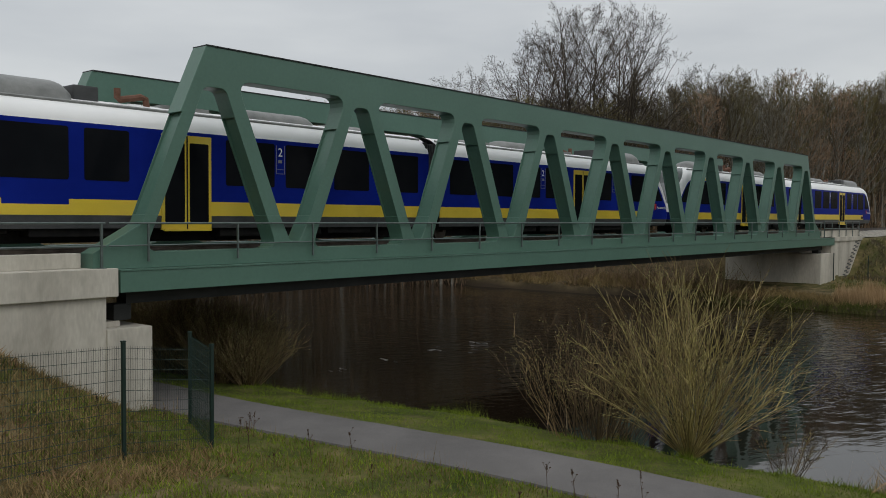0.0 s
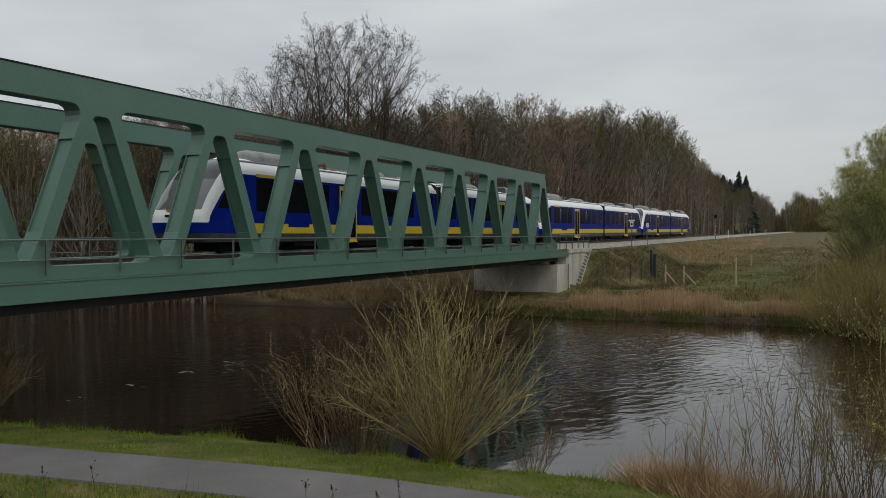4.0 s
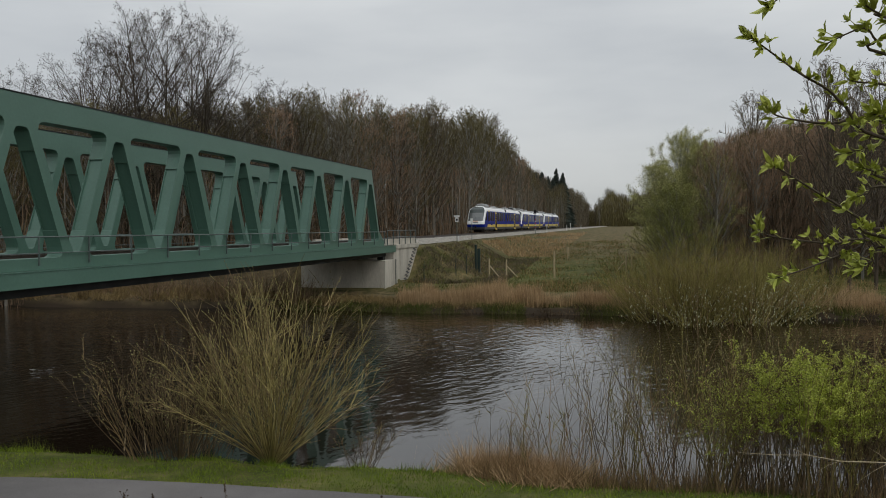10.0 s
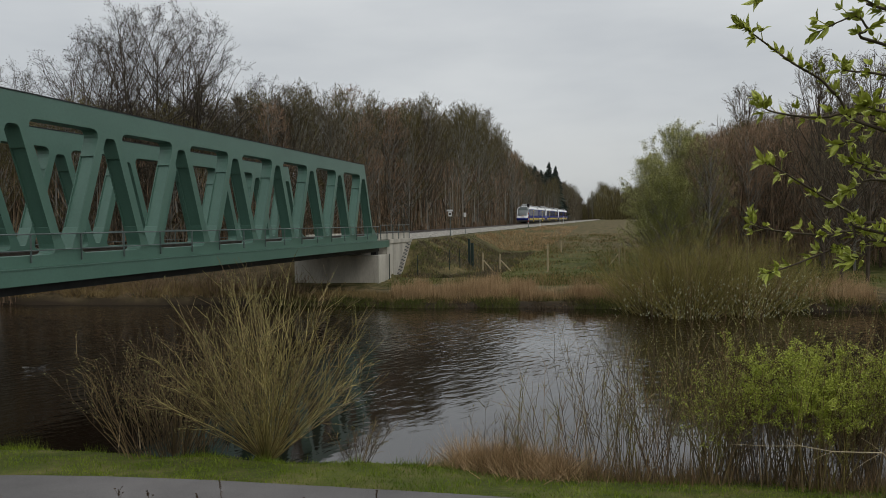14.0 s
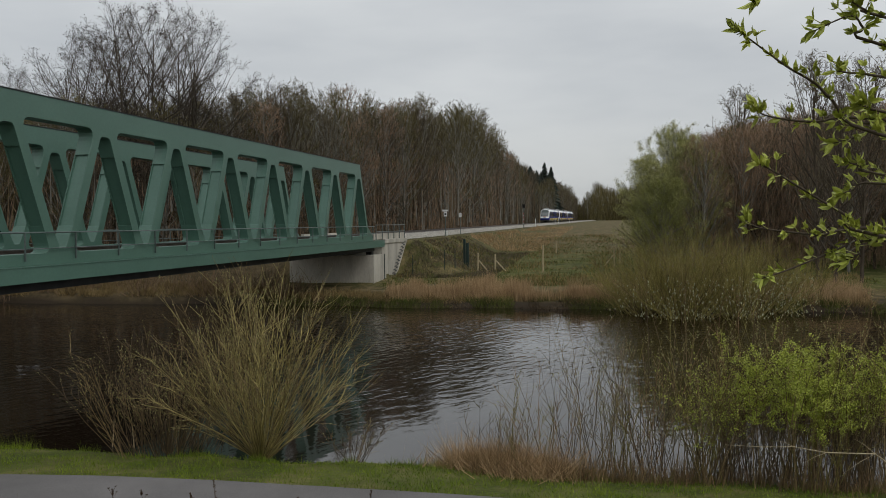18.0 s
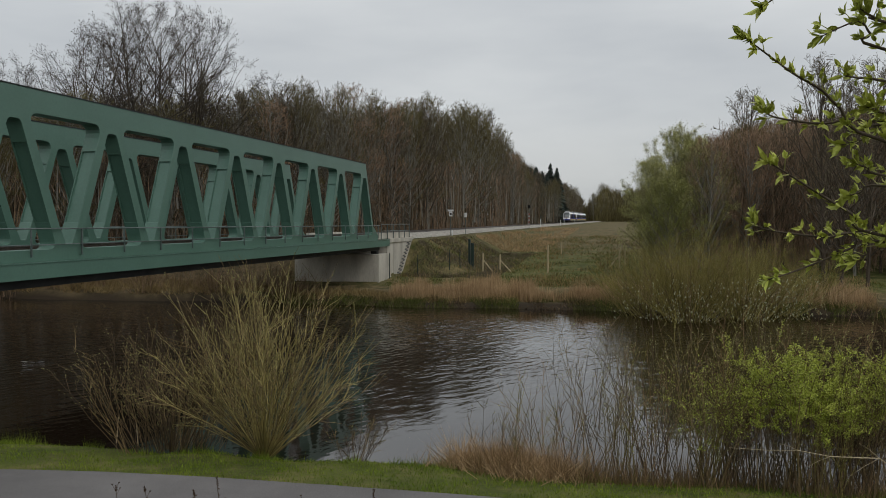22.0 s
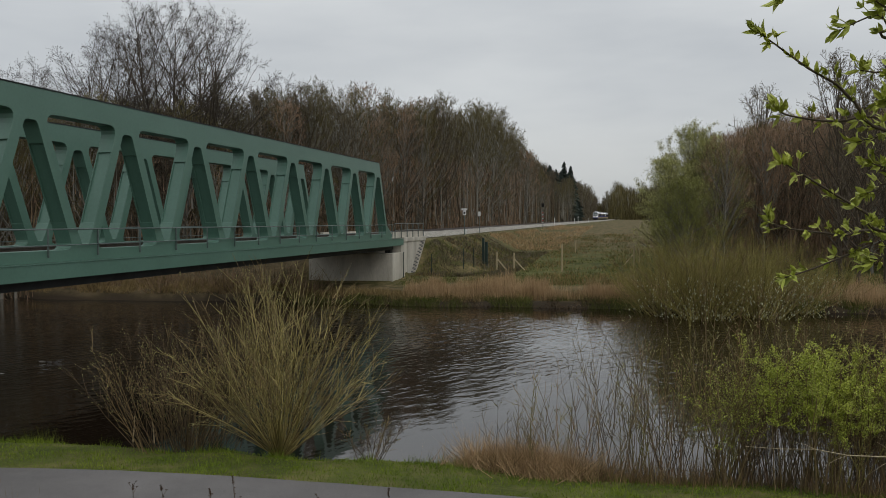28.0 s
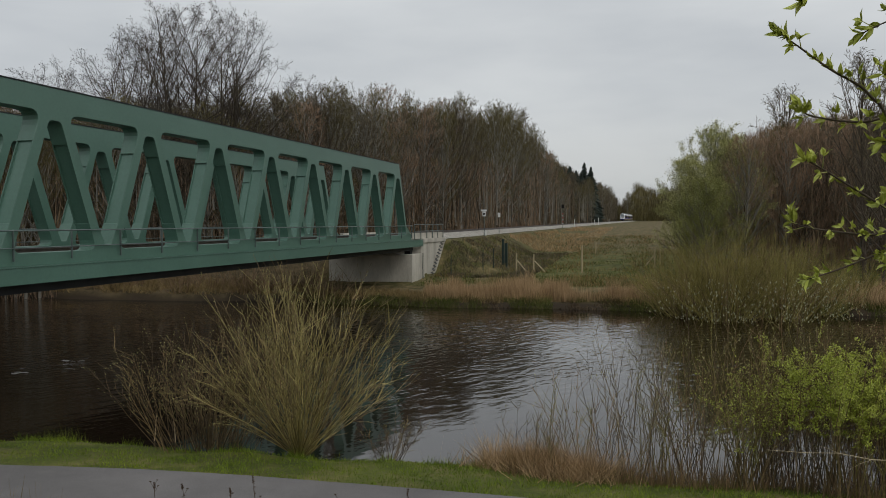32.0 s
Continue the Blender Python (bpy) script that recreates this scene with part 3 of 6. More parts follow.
def build_track():
    """Ballast bed on the embankment, rails from end to end and sleepers."""
    xs = [-220, -120, -60, -30, -14, -8, -0.45]
    beds = [xs, [58.4, 60, 64, 68.6, 72, 80, 95, 110, 130, 160, 200, 260, 340, 450, 600, 800, 1100]]
    for bed in beds:
        verts, faces = [], []
        prof = ((-3.0, -0.66), (-2.3, -0.22), (-1.3, -0.16), (0, -0.18), (1.3, -0.16), (2.3, -0.22), (3.0, -0.66))
        cuts = []
        for a, b in zip(bed, bed[1:]):
            k = max(1, int((b - a) / 1.5)) if abs(a) < 150 else max(1, int((b - a) / 8))
            cuts += [a + (b - a) * i / k for i in range(k)]
        cuts.append(bed[-1])
        for x in cuts:
            wide = 1.0 if x > 69 or x < -15 else 0.72
            for o, h in prof:
                wob = 0.16 * noise.noise((x * 0.9, o * 2.0, 1)) if h < -0.5 else 0.04 * noise.noise((x, o * 3, 7))
                verts.append((x, TRACK_Y + o * wide + wob, rail_z(x) + h + (0.25 * wob if h < -0.5 else wob)))
        k = len(prof)
        faces = [(i * k + j, (i + 1) * k + j, (i + 1) * k + j + 1, i * k + j + 1) for i in range(len(cuts) - 1) for j in range(k - 1)]
        tagged(mesh_of("ballast", verts, faces, M_BALLAST, None, "pale crushed stone ballast bed of the railway"), category="ballast", kind="structure")
    rails = thing("railway_track", 0, 0, 0, "pair of steel rails on sleepers of a single line", "track")
    for o in (-0.75, 0.75):
        verts, faces = [], []
        prof = ((-0.07, -0.16), (-0.07, -0.14), (-0.02, -0.12), (-0.02, -0.04), (-0.036, -0.03), (-0.036, 0.0), (0.036, 0.0), (0.036, -0.03), (0.02, -0.04), (0.02, -0.12), (0.07, -0.14), (0.07, -0.16))
        cuts = [-220, 60, 62, 70, 90, 130, 200, 350, 600, 1100]
        for x in cuts:
            for p, h in prof:
                verts.append((x, TRACK_Y + o + p, rail_z(x) + h))
        k = len(prof)
        faces = [(i * k + j, (i + 1) * k + j, (i + 1) * k + (j + 1) % k, i * k + (j + 1) % k) for i in range(len(cuts) - 1) for j in range(k)]
        mesh_of("rail", verts, faces, M_RAIL, rails)
    first = None
    for i in range(230):
        x = -30 + 0.62 * i
        if first is None:
            first = part("sleeper", boxed(-0.13, 0.13, -1.25, 1.25, -0.2, 0.0, bevel=0.02), M_GREY, rails)
            first.matrix_basis = pose(x, TRACK_Y, rail_z(x) - 0.155)
        else:
            like(first, x, TRACK_Y, rail_z(x) - 0.155)


build_track()


# ---- the train: three two-car diesel units ----
LONG = 44.0
HALF = 1.375


def nose_x(h):
    """How far behind the tip the nose's skin begins, at height h above the rail."""
    pts = ((0.35, 0.55), (0.6, 0.30), (0.95, 0.10), (1.3, 0.02), (1.6, 0.05), (1.9, 0.20), (2.5, 0.55), (3.1, 1.02), (3.6, 1.50), (3.85, 1.85), (4.05, 2.35), (4.15, 2.9))
    return float(np.interp(h, [p[0] for p in pts], [p[1] for p in pts]))


def half_width(h):
    if h < 0.9:
        return HALF - 0.10 * (0.9 - h)
    if h > 3.3:
        return HALF * max(0.0, 1 - ((h - 3.3) / 0.93) ** 2.3) ** 0.5
    return HALF


def pillar(h):
    """How far the white runs back along the side from the windscreen's corner."""
    return 0.05 + 0.14 * min(1.0, max(0.0, (h - 1.5) / 1.5)) + 0.45 * min(1.0, max(0.0, (h - 3.0) / 0.43)) ** 2


def skin(end):
    """The shell of half a unit in zones: name -> (verts, faces)."""
    hs = [0.55, 0.75, 0.91, 1.12, 1.35] + [1.42 + 0.075 * i for i in range(27)] + [3.43, 3.5, 3.57, 3.65, 3.75, 3.85, 3.95, 4.03, 4.1, 4.15, 4.2, 4.23]
    us = [i / 10 for i in range(11)]
    side = [0.05, 0.2, 0.5, 0.9, 1.4, 2.0, 2.7, 3.4, 4.4, 6, 8, 12, 16, 21.65]
    grid = []
    for h in hs:
        w, x0 = half_width(h), nose_x(min(h, 4.15))
        row = []
        for u in us:
            a = u * math.pi / 2
            depth = 0.55 + 0.25 * min(1, max(0, (h - 1.6) / 2))
            row.append((x0 + depth * (1 - math.cos(a) ** 0.75), w * math.sin(a) ** 0.72, h))
        edge = row[-1][0]
        for c in (0.25, 0.5, 0.75, 1.0):
            row.append((edge + pillar(h) * c, w, h))
        edge = row[-1][0]
        for s in side:
            row.append((edge + (end - edge) * s / 21.65, w, h))
        grid.append(row)
    zones = {k: ([], []) for k in ("body_shell", "white_band", "windscreen", "skirt", "headboard")}

    def put(zone, quad):
        v, f = zones[zone]
        f.append(tuple(range(len(v), len(v) + len(quad))))
        v.extend(quad)

    for j in range(len(hs) - 1):
        h = (hs[j] + hs[j + 1]) / 2
        for i in range(len(grid[0]) - 1):
            q = [grid[j][i], grid[j][i + 1], grid[j + 1][i + 1], grid[j + 1][i]]
            if h < 0.91:
                zone = "skirt"
            elif h > 3.43:
                zone = "white_band" if not (i < 6 and h < 4.1) else "headboard"
            elif i < 6 and h > 1.9:
                zone = "windscreen" if h < 3.15 else "headboard"
            elif i < 10 and h > 1.35:
                zone = "white_band"
            elif 10 <= i < 14 and h > 1.42:
                zone = "white_band"
            else:
                zone = "body_shell"
            put(zone, q)
            put(zone, [(x, -y, z) for x, y, z in q[::-1]])
    return zones


def rounded_box(x0, x1, h0, h1, r=0.12):
    return rounded([(x0, h0, r), (x1, h0, r), (x1, h1, r), (x0, h1, r)], 3)


def both_sides(name, outline, mat, parent, proud=0.012, thick=0.05):
    made = []
    for s in (-1, 1):
        y = s * (HALF + proud)
        made.append(part(name, slab(outline, y, y - s * thick), mat, parent))
    return made


def letters(name, text, size, mat, parent, m):
    cu = bpy.data.curves.new(name, "FONT")
    cu.body, cu.size, cu.extrude, cu.resolution_u = text, size, 0.002, 2
    tmp = bpy.data.objects.new(name, cu)
    scene.collection.objects.link(tmp)
    bpy.context.view_layer.update()
    me = bpy.data.meshes.new_from_object(tmp.evaluated_get(bpy.context.evaluated_depsgraph_get()))
    bpy.data.objects.remove(tmp)
    me.materials.clear()
    me.materials.append(mat)
    ob = new(name, me)
    ob.parent, ob.matrix_basis = parent, m
    return ob


def axle(unit, x):
    """A wheelset: the axle with its two wheels as parts of it."""
    shaft = part("wheelset", tube(bmesh.new(), [(x, -1.05, 0.385), (x, 1.05, 0.385)], 0.08), M_RAIL, unit)
    for y in (-0.75, 0.75):
        wb = bmesh.new()
        bmesh.ops.create_cone(wb, cap_ends=True, segments=20, radius1=0.385, radius2=0.385, depth=0.13, matrix=Matrix.Translation((x, y, 0.385)) @ Euler((radians(90), 0, 0)).to_matrix().to_4x4())
        part("wheel", wb, M_RAIL, shaft)
    return shaft


def barrel(x0, x1, w, z0, z1):
    """A half-round hood along x."""
    bm, rings = bmesh.new(), []
    for x, k in ((x0, 0.62), (x0 + 0.3, 0.9), (x0 + 0.5, 1.0), (x1 - 0.4, 1.0), (x1 - 0.2, 0.92), (x1, 0.66)):
        rings.append([bm.verts.new((x, -w * (0.75 + 0.25 * k) * math.cos(a), z0 + (z1 - z0) * k * math.sin(a) ** 0.6)) for a in [math.pi * j / 12 for j in range(13)]])
    for lo, hi in zip(rings, rings[1:]):
        for j in range(12):
            bm.faces.new((lo[j], lo[j + 1], hi[j + 1], hi[j]))
    bm.faces.new(rings[0][::-1])
    bm.faces.new(rings[-1])
    bmesh.ops.recalc_face_normals(bm, faces=bm.faces)
    return bm


def build_half(unit, shift):
    """One car of a unit, from its nose at x = 0 to the joint between the cars; doors and windows moved along by shift. Returns its parts."""
    made, cab = [], []
    mats = {"body_shell": M_BLUE, "white_band": M_WHITE, "windscreen": M_SCREEN, "skirt": M_GREY, "headboard": M_HEADBOARD}
    for zone, (v, f) in skin(21.65 + shift).items():
        ob = mesh_of(zone, v, f, mats[zone], unit)
        bm = bmesh.new()
        bm.from_mesh(ob.data)
        bmesh.ops.remove_doubles(bm, verts=bm.verts, dist=0.002)
        bmesh.ops.recalc_face_normals(bm, faces=bm.faces)
        bm.to_mesh(ob.data)
        bm.free()
        ob.data.shade_smooth()
        cab.append(ob)
    made.append(part("end_wall", boxed(21.55, 21.64, -1.3, 1.3, 0.6, 3.9), M_BLACK, unit))
    near = shift > 0
    # the yellow stripe, cut off aslant behind the cab, with a notch under the front windows of one car
    ol = [(2.95 - shift, 0.915), (21.64, 0.915), (21.64, 1.35)]
    ol += [(7.1, 1.35), (7.1, 1.20), (5.35, 1.20), (5.35, 1.35)] if near else []
    made += both_sides("stripe", ol + [(3.25 - shift, 1.35)], M_YELLOW, unit, 0.006)
    front = ((2.97, 4.75), (5.28, 7.1), (7.53, 8.85)) if near else ((3.85, 5.65), (5.95, 7.2), (7.8, 9.2))
    for x0, x1 in front + ((12.1, 14.0), (14.46, 16.15), (16.63, 18.35), (19.33, 21.03)):
        made += both_sides("window", rounded_box(x0, x1, 1.87, 3.3, 0.08), M_GLASS, unit, 0.008)
    back = 2.86 if near else 2.6
    cab += both_sides("cab_window", rounded([(1.1, 1.95, 0.08), (back, 1.95, 0.08), (back, 3.25, 0.08), (2.42, 3.25, 0.1), (1.78, 2.82, 0.2)], 3), M_GLASS, unit, 0.008)
    if near:
        made.append(part("class_strip", slab([(2.97, 3.36), (4.75, 3.36), (4.75, 3.49), (2.97, 3.49)], -HALF - 0.008, -HALF + 0.04), M_YELLOW, unit))
    # doors: a yellow frame, two glazed leaves, a step
    for s in (-1, 1):
        y = s * (HALF + 0.025)
        door = part("door", slab([(9.86, 0.5), (11.55, 0.5), (11.55, 3.32), (9.86, 3.32)], y, y - s * 0.08), M_YELLOW, unit)
        yl = y + s * 0.004
        for a, b in ((9.96, 10.62), (10.79, 11.45)):
            part("door_glass", slab(rounded_box(a, b, 0.72, 3.1, 0.05), yl, yl - s * 0.03), M_GLASS, door)
        part("door_gap", slab([(10.68, 0.52), (10.73, 0.52), (10.73, 3.3), (10.68, 3.3)], yl, yl - s * 0.03), M_BLACK, door)
        part("step", boxed(9.9, 11.5, min(y, y + s * 0.09), max(y, y + s * 0.09), 0.46, 0.52), M_YELLOW, door)
        made += [door, *door.children]
        flip = 0 if s < 0 else 180
        # class numbers in thin white frames, with lines of small signs under them
        for x0, x1, digit in ((14.06, 14.42, "2"), (4.83, 5.2, "1") if near else (7.3, 7.7, "2")):
            y1 = s * (HALF + 0.013)
            made.append(letters("class_number", digit, 0.40, M_WHITE, unit, pose(x0 + 0.07 if s < 0 else x1 - 0.07, y1, 2.9, 90, 0, flip)))
            for bar in ((x0, x1, 2.32, 2.335), (x0, x0 + 0.015, 2.34, 3.26), (x1 - 0.015, x1, 2.34, 3.26), (x0 + 0.05, x1 - 0.05, 2.46, 2.475), (x0 + 0.09, x1 - 0.12, 2.68, 2.78)):
                made.append(part("sign_line", slab([(bar[0], bar[2]), (bar[1], bar[2]), (bar[1], bar[3]), (bar[0], bar[3])], y1, s * HALF), M_ROOFKIT, unit))
        if s > 0:
            cab.append(letters("state_name", "Niedersachsen", 0.22, M_WHITE, unit, pose(1.84, s * (HALF + 0.012), 1.5, 90, 0, flip)))
            crest = rounded([(1.92, 1.44, 0.08), (2.12, 1.44, 0.08), (2.14, 1.78, 0), (1.90, 1.78, 0)], 3)
            cab.append(part("crest", slab(crest, s * (HALF + 0.012), s * (HALF - 0.02)), M_RED, unit))
            for mat, x0, x1, h0, h1 in ((M_BLACK, 3.6, 3.85, 1.0, 1.17), (M_BLACK, 3.33, 3.55, 1.0, 1.17), (M_BLACK, 3.12, 3.29, 1.0, 1.17), (M_RUST, 3.35, 3.8, 1.19, 1.23), (M_RED, 3.2, 3.36, 1.2, 1.3)):
                blot = rounded_box(x0, x1, h0, h1, 0.02)
                cab.append(part("stripe_emblem", slab(blot, s * (HALF + 0.014), s * HALF), mat, unit))
        # lamps and wiper on the nose
        cab.append(part("headlight", slab(rounded_box(0.75, 1.0, 1.42, 1.72, 0.06), s * 0.98, s * 1.1), M_BLACK, unit))
        lamp = bmesh.new()
        bmesh.ops.create_uvsphere(lamp, u_segments=10, v_segments=6, radius=0.1, matrix=Matrix.LocRotScale((0.19, s * 0.78, 1.5), None, (0.4, 1, 0.8)))
        cab.append(part("lamp", lamp, M_GLASS, unit, smooth=True))
    cab.append(part("destination_display", boxed(0.11, 0.16, -0.4, 0.4, 1.8, 1.88), M_ORANGE, unit))
    cab.append(part("wiper", tube(bmesh.new(), [(0.2, 0.1, 1.95), (0.42, 0.05, 2.35), (0.72, 0.35, 2.75)], 0.018, 5), M_BLACK, unit))
    cab.append(part("coupler", tube(bmesh.new(), [(-0.02, 0, 0.98), (1.2, 0, 0.98)], 0.16, 8), M_BLACK, unit))
    cab.append(part("front_marking", boxed(-0.004, 0.06, -0.35, 0.35, 1.56, 1.66), M_BLACK, unit))
    # under the floor
    for x0, x1, h0 in ((6.1, 9.4, 0.32), (12.0, 14.2, 0.28), (14.5, 16.2, 0.3), (16.5, 18.6, 0.34)):
        made.append(part("floor_box", boxed(x0, x1, -1.2, 1.2, h0, 0.62, bevel=0.05), M_BLACK, unit))
    cab.append(part("underframe", boxed(1.2, 21.6 + shift, -1.1, 1.1, 0.5, 0.72), M_BLACK, unit))
    # added black filler between the wheels, standing in for the darkness under the train
    cab.append(part("transmission_case", boxed(2.0, 21.4 + shift, -0.6, 0.6, 0.14, 0.5, bevel=0.06), M_BLACK, unit))
    for xc in (4.1,):
        frame_bm = boxed(xc - 1.5, xc + 1.5, -1.12, -0.98, 0.42, 0.66, bevel=0.04)
        made.append(part("bogie_side_frame", frame_bm, M_BLACK, unit))
        made.append(part("bogie_side_frame", boxed(xc - 1.5, xc + 1.5, 0.98, 1.12, 0.42, 0.66, bevel=0.04), M_BLACK, unit))
        made.append(part("bolster", boxed(xc - 0.3, xc + 0.3, -0.97, 0.97, 0.4, 0.6), M_BLACK, unit))
        for dx in (-0.95, 0.95):
            made.append(axle(unit, xc + dx))
    # on the roof: cooler, air conditioner, exhaust
    for x0, x1, w, h in ((3.5, 7.5, 0.82, 4.66), (13.2, 16.4, 0.62, 4.50), (18.0, 19.2, 0.6, 4.34)):
        # a barrel-shaped hood with chamfered ends
        made.append(part("roof_unit", barrel(x0, x1, w, 4.0, h), M_ROOFKIT, unit, smooth=True))
    made.append(part("roof_box", boxed(7.62, 8.35, -0.62, 0.62, 4.02, 4.56, bevel=0.05), M_GREY, unit))
    for x in (10.4, 11.4, 17.2):
        made.append(part("roof_hatch", boxed(x, x + 0.7, -0.5, 0.5, 4.15, 4.29, bevel=0.03), M_ROOFKIT, unit))
    pipe = [(9.0, -0.45, 4.62), (9.0, -0.45, 4.36), (9.08, -0.45, 4.3), (9.5, -0.45, 4.38), (9.75, -0.45, 4.44), (9.9, -0.45, 4.4), (9.94, -0.45, 4.15)]
    made.append(part("exhaust", tube(bmesh.new(), pipe, 0.1, 8), M_RUST, unit))
    cab.append(part("roof_conduit", tube(bmesh.new(), [(2.8, 0.95, 4.02), (21.5 + shift, 0.95, 4.02)], 0.05, 6), M_ROOFKIT, unit))
    cab.append(part("roof_conduit", tube(bmesh.new(), [(2.8, -0.95, 4.02), (21.5 + shift, -0.95, 4.02)], 0.05, 6), M_ROOFKIT, unit))
    for ob in made:
        if ob.parent is unit:
            ob.matrix_basis = pose(shift, 0, 0) @ ob.matrix_basis
    return made + cab


def build_unit():
    unit = thing("railcar", 0, 0, 0, "blue and white two-car diesel railcar with a yellow stripe and doors", "train", "coupled railcars")
    build_half(unit, 0.75)
    for ob in build_half(unit, -0.75):
        if ob.parent is unit:
            ob.matrix_basis = pose(LONG, 0, 0, 0, 0, 180) @ ob.matrix_basis
    bellows = part("gangway_bellows", boxed(22.39, 23.11, -1.1, 1.1, 0.85, 3.75), M_BLACK, unit)
    for i in range(7):
        x = 22.41 + 0.1 * i
        part("bellows_fold", boxed(x, x + 0.06, -1.2, 1.2, 0.75, 3.85, bevel=0.02), M_GREY, bellows)
    for y in (-1.12, 0.98):
        part("bogie_side_frame", boxed(21.25, 24.25, y, y + 0.14, 0.42, 0.66, bevel=0.04), M_BLACK, unit)
    for dx in (-1.0, 1.0):
        axle(unit, 22.75 + dx)
    return unit


first_unit = build_unit()
UNITS = [(first_unit, 0.0)] + [(copy_thing(first_unit, pose(0, 0, 0)), 44.2 * k) for k in (1, 2)]


# ---- plants ----
class Twigs:
    """Collects tapered three-sided stems and small leaf blades into one mesh."""

    def __init__(self):
        self.v, self.f = [], []

    def stem(self, pts, r0, r1, sides=3):
        base, n = len(self.v), len(pts)
        for i, p in enumerate(pts):
            d = (pts[min(i + 1, n - 1)] - pts[max(i - 1, 0)])
            a = Vector((d.y, -d.x, 0))
            a = a.normalized() if a.length > 1e-4 else Vector((1, 0, 0))
            b = d.cross(a)
            b = b.normalized() if b.length > 1e-6 else Vector((0, 1, 0))
            r = r0 + (r1 - r0) * i / (n - 1)
            for k in range(sides):
                t = 2 * math.pi * k / sides
                self.v.append(p + r * (math.cos(t) * a + math.sin(t) * b))
        for i in range(n - 1):
            for k in range(sides):
                k2 = (k + 1) % sides
                self.f.append((base + i * sides + k, base + i * sides + k2, base + (i + 1) * sides + k2, base + (i + 1) * sides + k))

    def blade(self, p, d, width, rng):
        """A thin pointed sliver from p along d."""
        side = d.cross(Vector((rng.uniform(-1, 1), rng.uniform(-1, 1), rng.uniform(-0.4, 0.4))))
        side = side.normalized() * width * 0.5 if side.length > 1e-6 else Vector((width * 0.5, 0, 0))
        n = len(self.v)
        self.v += [p - side, p + side, p + d]
        self.f.append((n, n + 1, n + 2))

    def leaf(self, p, d, width, rng, fold=0.25, round=False):
        """A lens-shaped leaf with a fold along its midrib; round: an oval one whose tip curls."""
        side = d.cross(Vector((rng.uniform(-1, 1), rng.uniform(-1, 1), rng.uniform(-1, 1))))
        side = side.normalized() * width * 0.5 if side.length > 1e-6 else Vector((width * 0.5, 0, 0))
        up = side.cross(d).normalized() * width * fold
        n = len(self.v)
        if round:
            curl = -0.16 * d.length * side.cross(d).normalized()
            self.v += [p, p + 0.28 * d + 0.85 * side + up, p + 0.62 * d + 0.8 * side + up, p + d + curl, p + 0.62 * d - 0.8 * side + up, p + 0.28 * d - 0.85 * side + up, p + 0.3 * d, p + 0.65 * d]
            self.f += [(n, n + 1, n + 6), (n + 1, n + 2, n + 7, n + 6), (n + 2, n + 3, n + 7), (n + 3, n + 4, n + 7), (n + 4, n + 5, n + 6, n + 7), (n + 5, n, n + 6)]
            return
        self.v += [p, p + 0.4 * d + side + up, p + d, p + 0.4 * d - side + up, p + 0.45 * d]
        self.f += [(n, n + 1, n + 4), (n + 1, n + 2, n + 4), (n + 2, n + 3, n + 4), (n + 3, n, n + 4)]

    def object(self, name, mat, parent=None, label=""):
        return mesh_of(name, self.v, self.f, mat, parent, label)


def bend(p, d, length, rng, steps=3, wander=0.25, rise=0.0):
    """Points of a crooked stem."""
    pts, q, step = [p.copy()], d.normalized(), length / steps
    for _ in range(steps):
        q = (q + Vector((rng.uniform(-1, 1), rng.uniform(-1, 1), rng.uniform(-1, 1))) * wander + Vector((0, 0, rise))).normalized()
        pts.append(pts[-1] + q * step)
    return pts


def aside(d, angle, rng):
    """A direction that leaves d by an angle, to a random side."""
    a = d.orthogonal().normalized()
    b = d.cross(a).normalized()
    t = rng.uniform(0, 2 * math.pi)
    return (d.normalized() * math.cos(angle) + (a * math.cos(t) + b * math.sin(t)) * math.sin(angle)).normalized()


